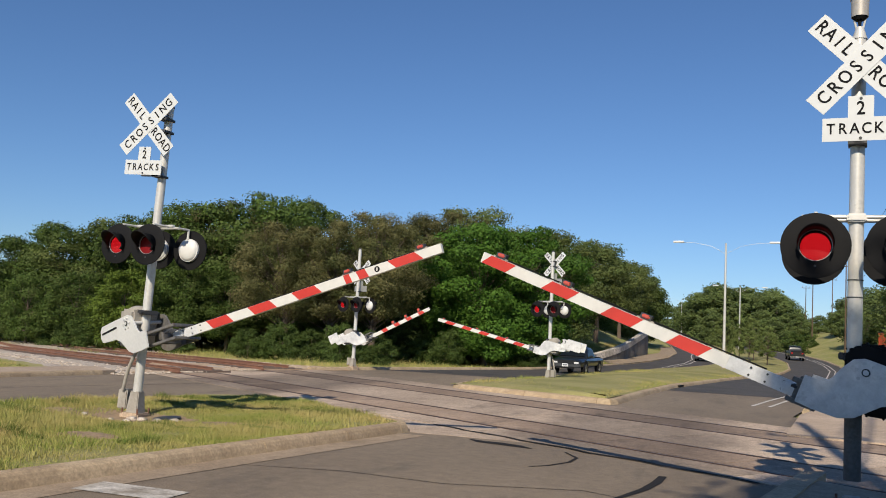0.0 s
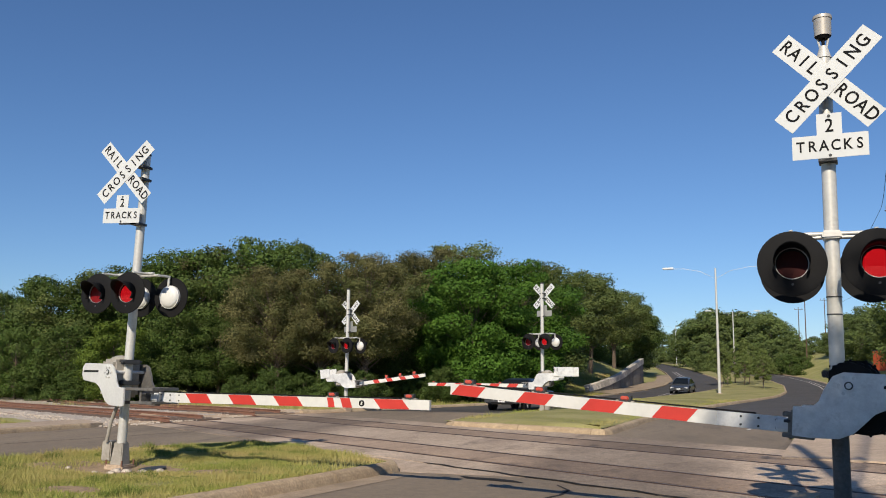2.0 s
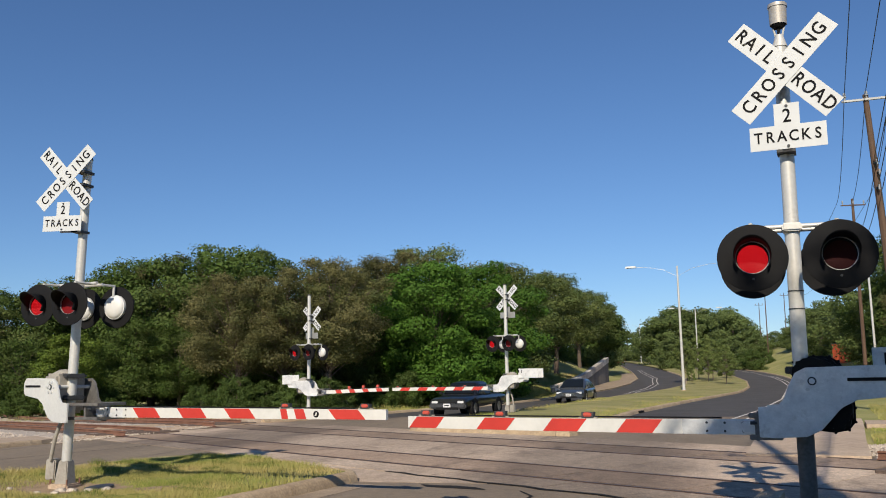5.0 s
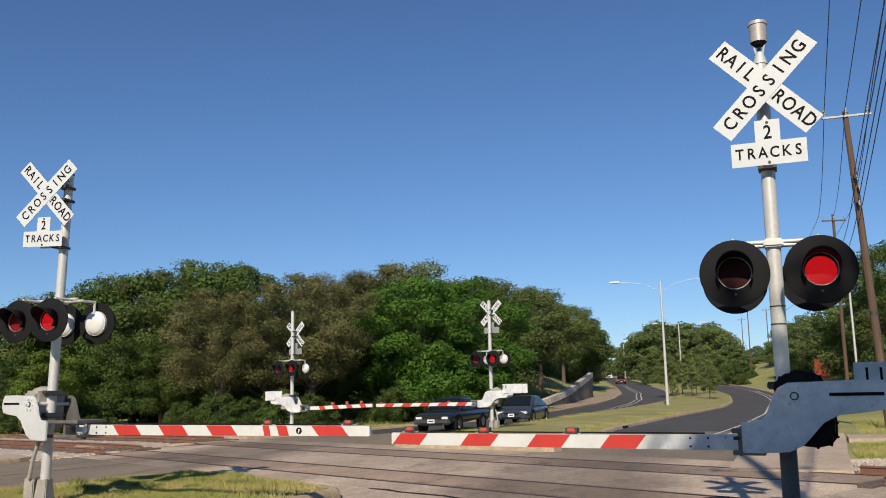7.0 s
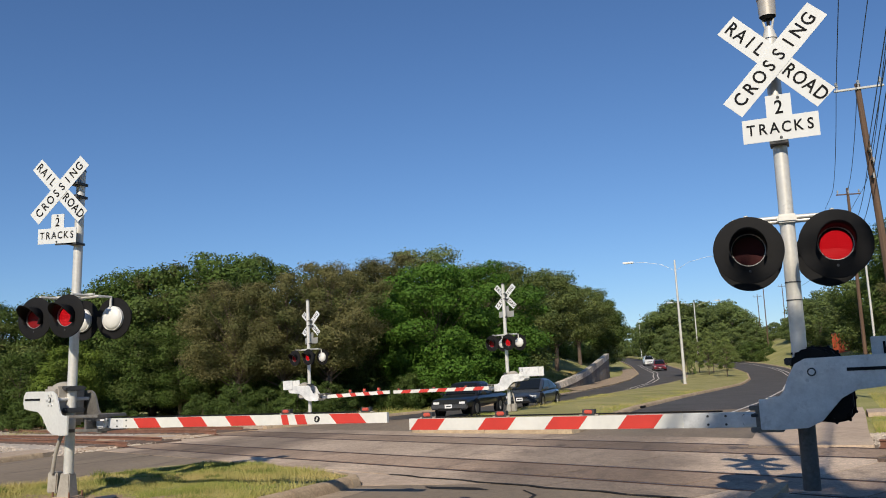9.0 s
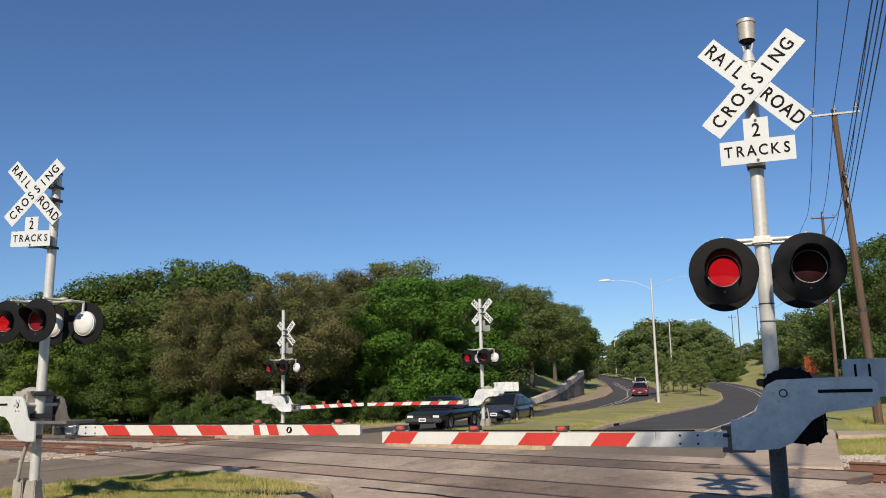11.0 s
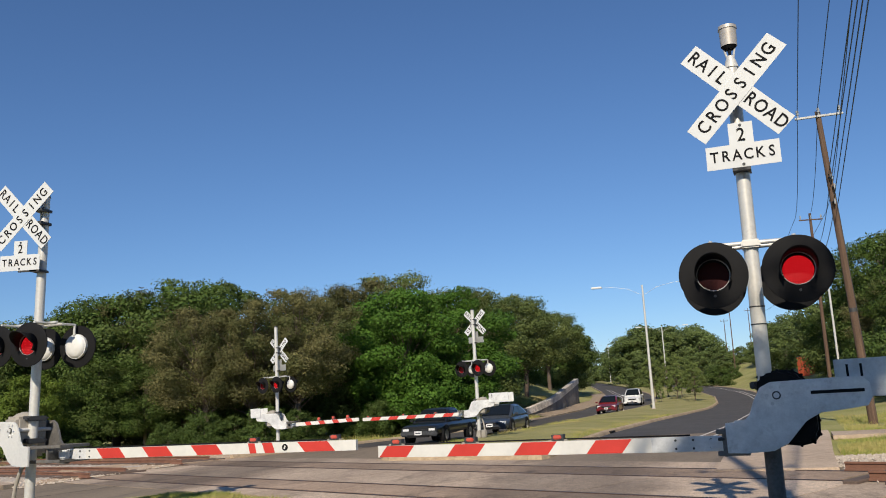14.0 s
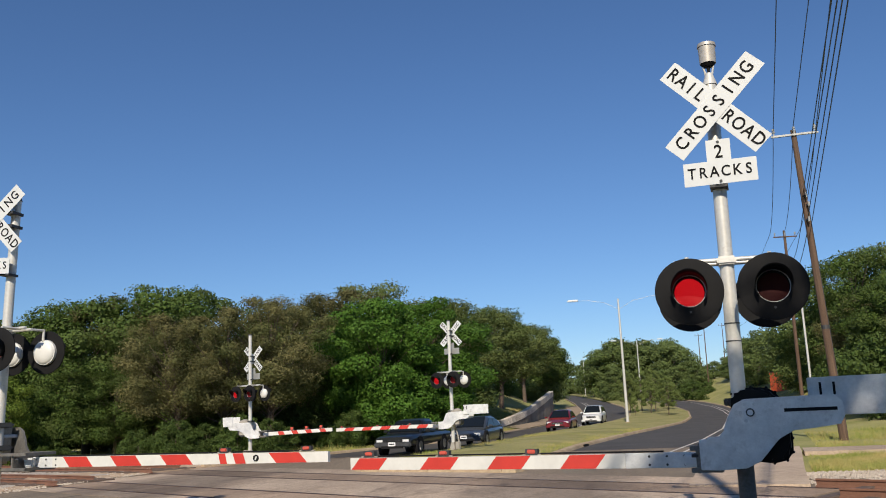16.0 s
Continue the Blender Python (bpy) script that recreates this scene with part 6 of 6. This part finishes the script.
    part("grille_bar", bm, CHROME if kind != "pickup" else DARKSTEEL, c)
    part("front_bumper", box(0.18, W * 0.94, 0.2, (L / 2 - 0.02, 0, 0.42 if kind == "pickup" else 0.36)), DARKSTEEL if kind == "pickup" else mat, c, bevel=0.05)
    part("air_intake", box(0.04, hw * 1.1, 0.1, (L / 2 + 0.06, 0, 0.33)), BLACK, c)
    part("rear_bumper", box(0.16, W * 0.92, 0.2, (-L / 2 - 0.02, 0, 0.46)), CHROME if kind == "pickup" else mat, c, bevel=0.05)
    for sx in (1, -1):
        pl = part("number_plate", box(0.015, 0.31, 0.15, (sx * (L / 2 + 0.085), 0, 0.45)), PLATE, c, "white number plate")
        part("plate_bars", box(0.004, 0.22, 0.05, (sx * (L / 2 + 0.094), 0, 0.45)), DARKSTEEL, pl)
    if kind == "pickup":
        bm = box(L * 0.36, W * 0.76, 0.03, (-L * 0.30, 0, belt + 0.03))
        part("bed_floor", bm, BLACK, c, "dark open cargo bed")
    return c


PICKUP = car("pickup_truck", "black pickup truck waiting at the far gate", paint("black_car_paint", (0.012, 0.013, 0.016)), 4.6, 1.72, 1.40, "pickup")
SEDAN = car("sedan_car", "dark blue-grey sedan pulling up behind the pickup", paint("slate_car_paint", (0.045, 0.052, 0.065)), 4.6, 1.76, 1.38, "sedan")
RED_CAR = car("sedan_car", "dark red sedan coming down the road", paint("red_car_paint", (0.16, 0.012, 0.018)), 4.7, 1.82, 1.48, "sedan")
WHITE_CAR = car("suv_car", "white sport utility car coming down the road", paint("white_car_paint", (0.75, 0.75, 0.74)), 4.6, 1.85, 1.65, "suv")
AWAY = car("pickup_truck", "dark grey pickup truck driving away", paint("grey_car_paint", (0.02, 0.021, 0.023)), 5.2, 1.8, 1.75, "pickup")
for o in (PICKUP, AWAY):
    tagged(o, category="pickup truck")


# ---- what moves ----
def drive(thing_ob, stops):
    """Rows of seconds, x and y; the nose points along the way."""
    rows, yaw = [], None
    for i, (t, x, y) in enumerate(stops):
        a, b = stops[max(0, i - 1)], stops[min(len(stops) - 1, i + 1)]
        if math.hypot(b[1] - a[1], b[2] - a[2]) > 0.3:
            yaw = math.degrees(math.atan2(b[2] - a[2], b[1] - a[1]))
        z0 = height(x, y) + 0.012
        rise = math.degrees(math.atan(0.03)) if y > 82 else 0.0
        rows.append((t, pose(x, y, z0, 0, rise if math.sin(radians(yaw)) < 0 else -rise, yaw)))
    walk(thing_ob, rows)


def swing(arm, hand, angles):
    rest = arm.matrix_basis.copy()
    walk(arm, [(t, rest @ pose(0, 0, 0, 0, -hand * a, 0)) for t, a in angles])


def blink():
    """The two lamps of each pair show by turns; an added leaf slides aside by its own width to show the ever-lit
    diodes.
    """
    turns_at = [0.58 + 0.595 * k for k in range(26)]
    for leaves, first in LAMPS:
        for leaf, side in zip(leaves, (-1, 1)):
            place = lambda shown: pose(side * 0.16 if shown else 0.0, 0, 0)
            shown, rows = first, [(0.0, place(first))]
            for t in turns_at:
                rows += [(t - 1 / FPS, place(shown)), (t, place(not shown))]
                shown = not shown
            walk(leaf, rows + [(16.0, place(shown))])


def motions():
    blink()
    swing(R_ARM, -1, [(0, 19.5), (0.5, 13.4), (1.0, 6.9), (1.5, 5.3), (2.0, 3.4), (2.5, 0.6), (3.0, -0.5), (4.0, -0.6), (16.0, -0.6)])
    swing(L_ARM, 1, [(0, 19.4), (0.5, 12.3), (1.0, 5.9), (1.5, 3.8), (2.0, 1.6), (2.5, 1.2), (4.0, 1.3), (16.0, 1.4)])
    swing(FR_ARM, 1, [(0, 13.0), (0.5, 6.7), (1.0, 2.6), (1.5, 0.3), (2.0, 0.0), (4.0, 0.0), (16.0, -0.3)])
    swing(FL_ARM, -1, [(0, 27.1), (0.5, 22.5), (1.0, 17.0), (1.5, 11.5), (2.0, 7.5), (2.5, 4.0), (3.0, 2.0), (3.5, 1.6), (16.0, 1.6)])
    drive(PICKUP, [(0, -7.9, 46.5), (0.5, -8.2, 43.8), (1.0, -8.5, 41.6), (1.5, -8.75, 39.9), (2.0, -8.95, 38.6), (2.5, -9.1, 37.2), (3.0, -9.17, 36.7), (3.5, -9.2, 36.5), (16.0, -9.2, 36.5)])
    drive(SEDAN, [(0, -2.7, 98), (1.0, -3.05, 90.3), (2.0, -3.85, 82.6), (3.0, -5.0, 73.5), (4.0, -6.0, 62.8), (5.0, -6.8, 54.0), (6.0, -7.2, 47.6), (6.5, -7.35, 45.6), (7.5, -7.55, 43.3),
                  (8.5, -7.6, 42.8), (16.0, -7.6, 42.8)])
    drive(RED_CAR, [(0, -36, 365), (3.0, -24, 285), (6.5, -12.0, 190), (7.5, -8.4, 163), (8.5, -5.5, 138), (9.7, -3.3, 117), (11.0, -2.75, 101), (12.0, -3.0, 92), (13.0, -3.6, 84.5), (14.0, -4.3, 78),
                    (15.0, -4.85, 71.5), (16.0, -5.25, 65.5)])
    drive(WHITE_CAR, [(0, -62, 470), (3.0, -42, 385), (6.5, -19.0, 255), (7.5, -13.6, 207), (8.5, -8.9, 172), (9.7, -5.4, 145), (11.0, -3.3, 124), (12.0, -2.5, 110), (13.0, -2.4, 101), (14.0, -2.7, 94),
                      (15.0, -3.1, 87.5), (16.0, -3.6, 81.5)])
    drive(AWAY, [(0, 7.6, 117), (0.5, 7.0, 131), (1.0, 5.5, 146), (2.0, 1.8, 172), (4.0, -5.0, 220), (8.0, -18, 310), (16.0, -42, 445)])


motions()
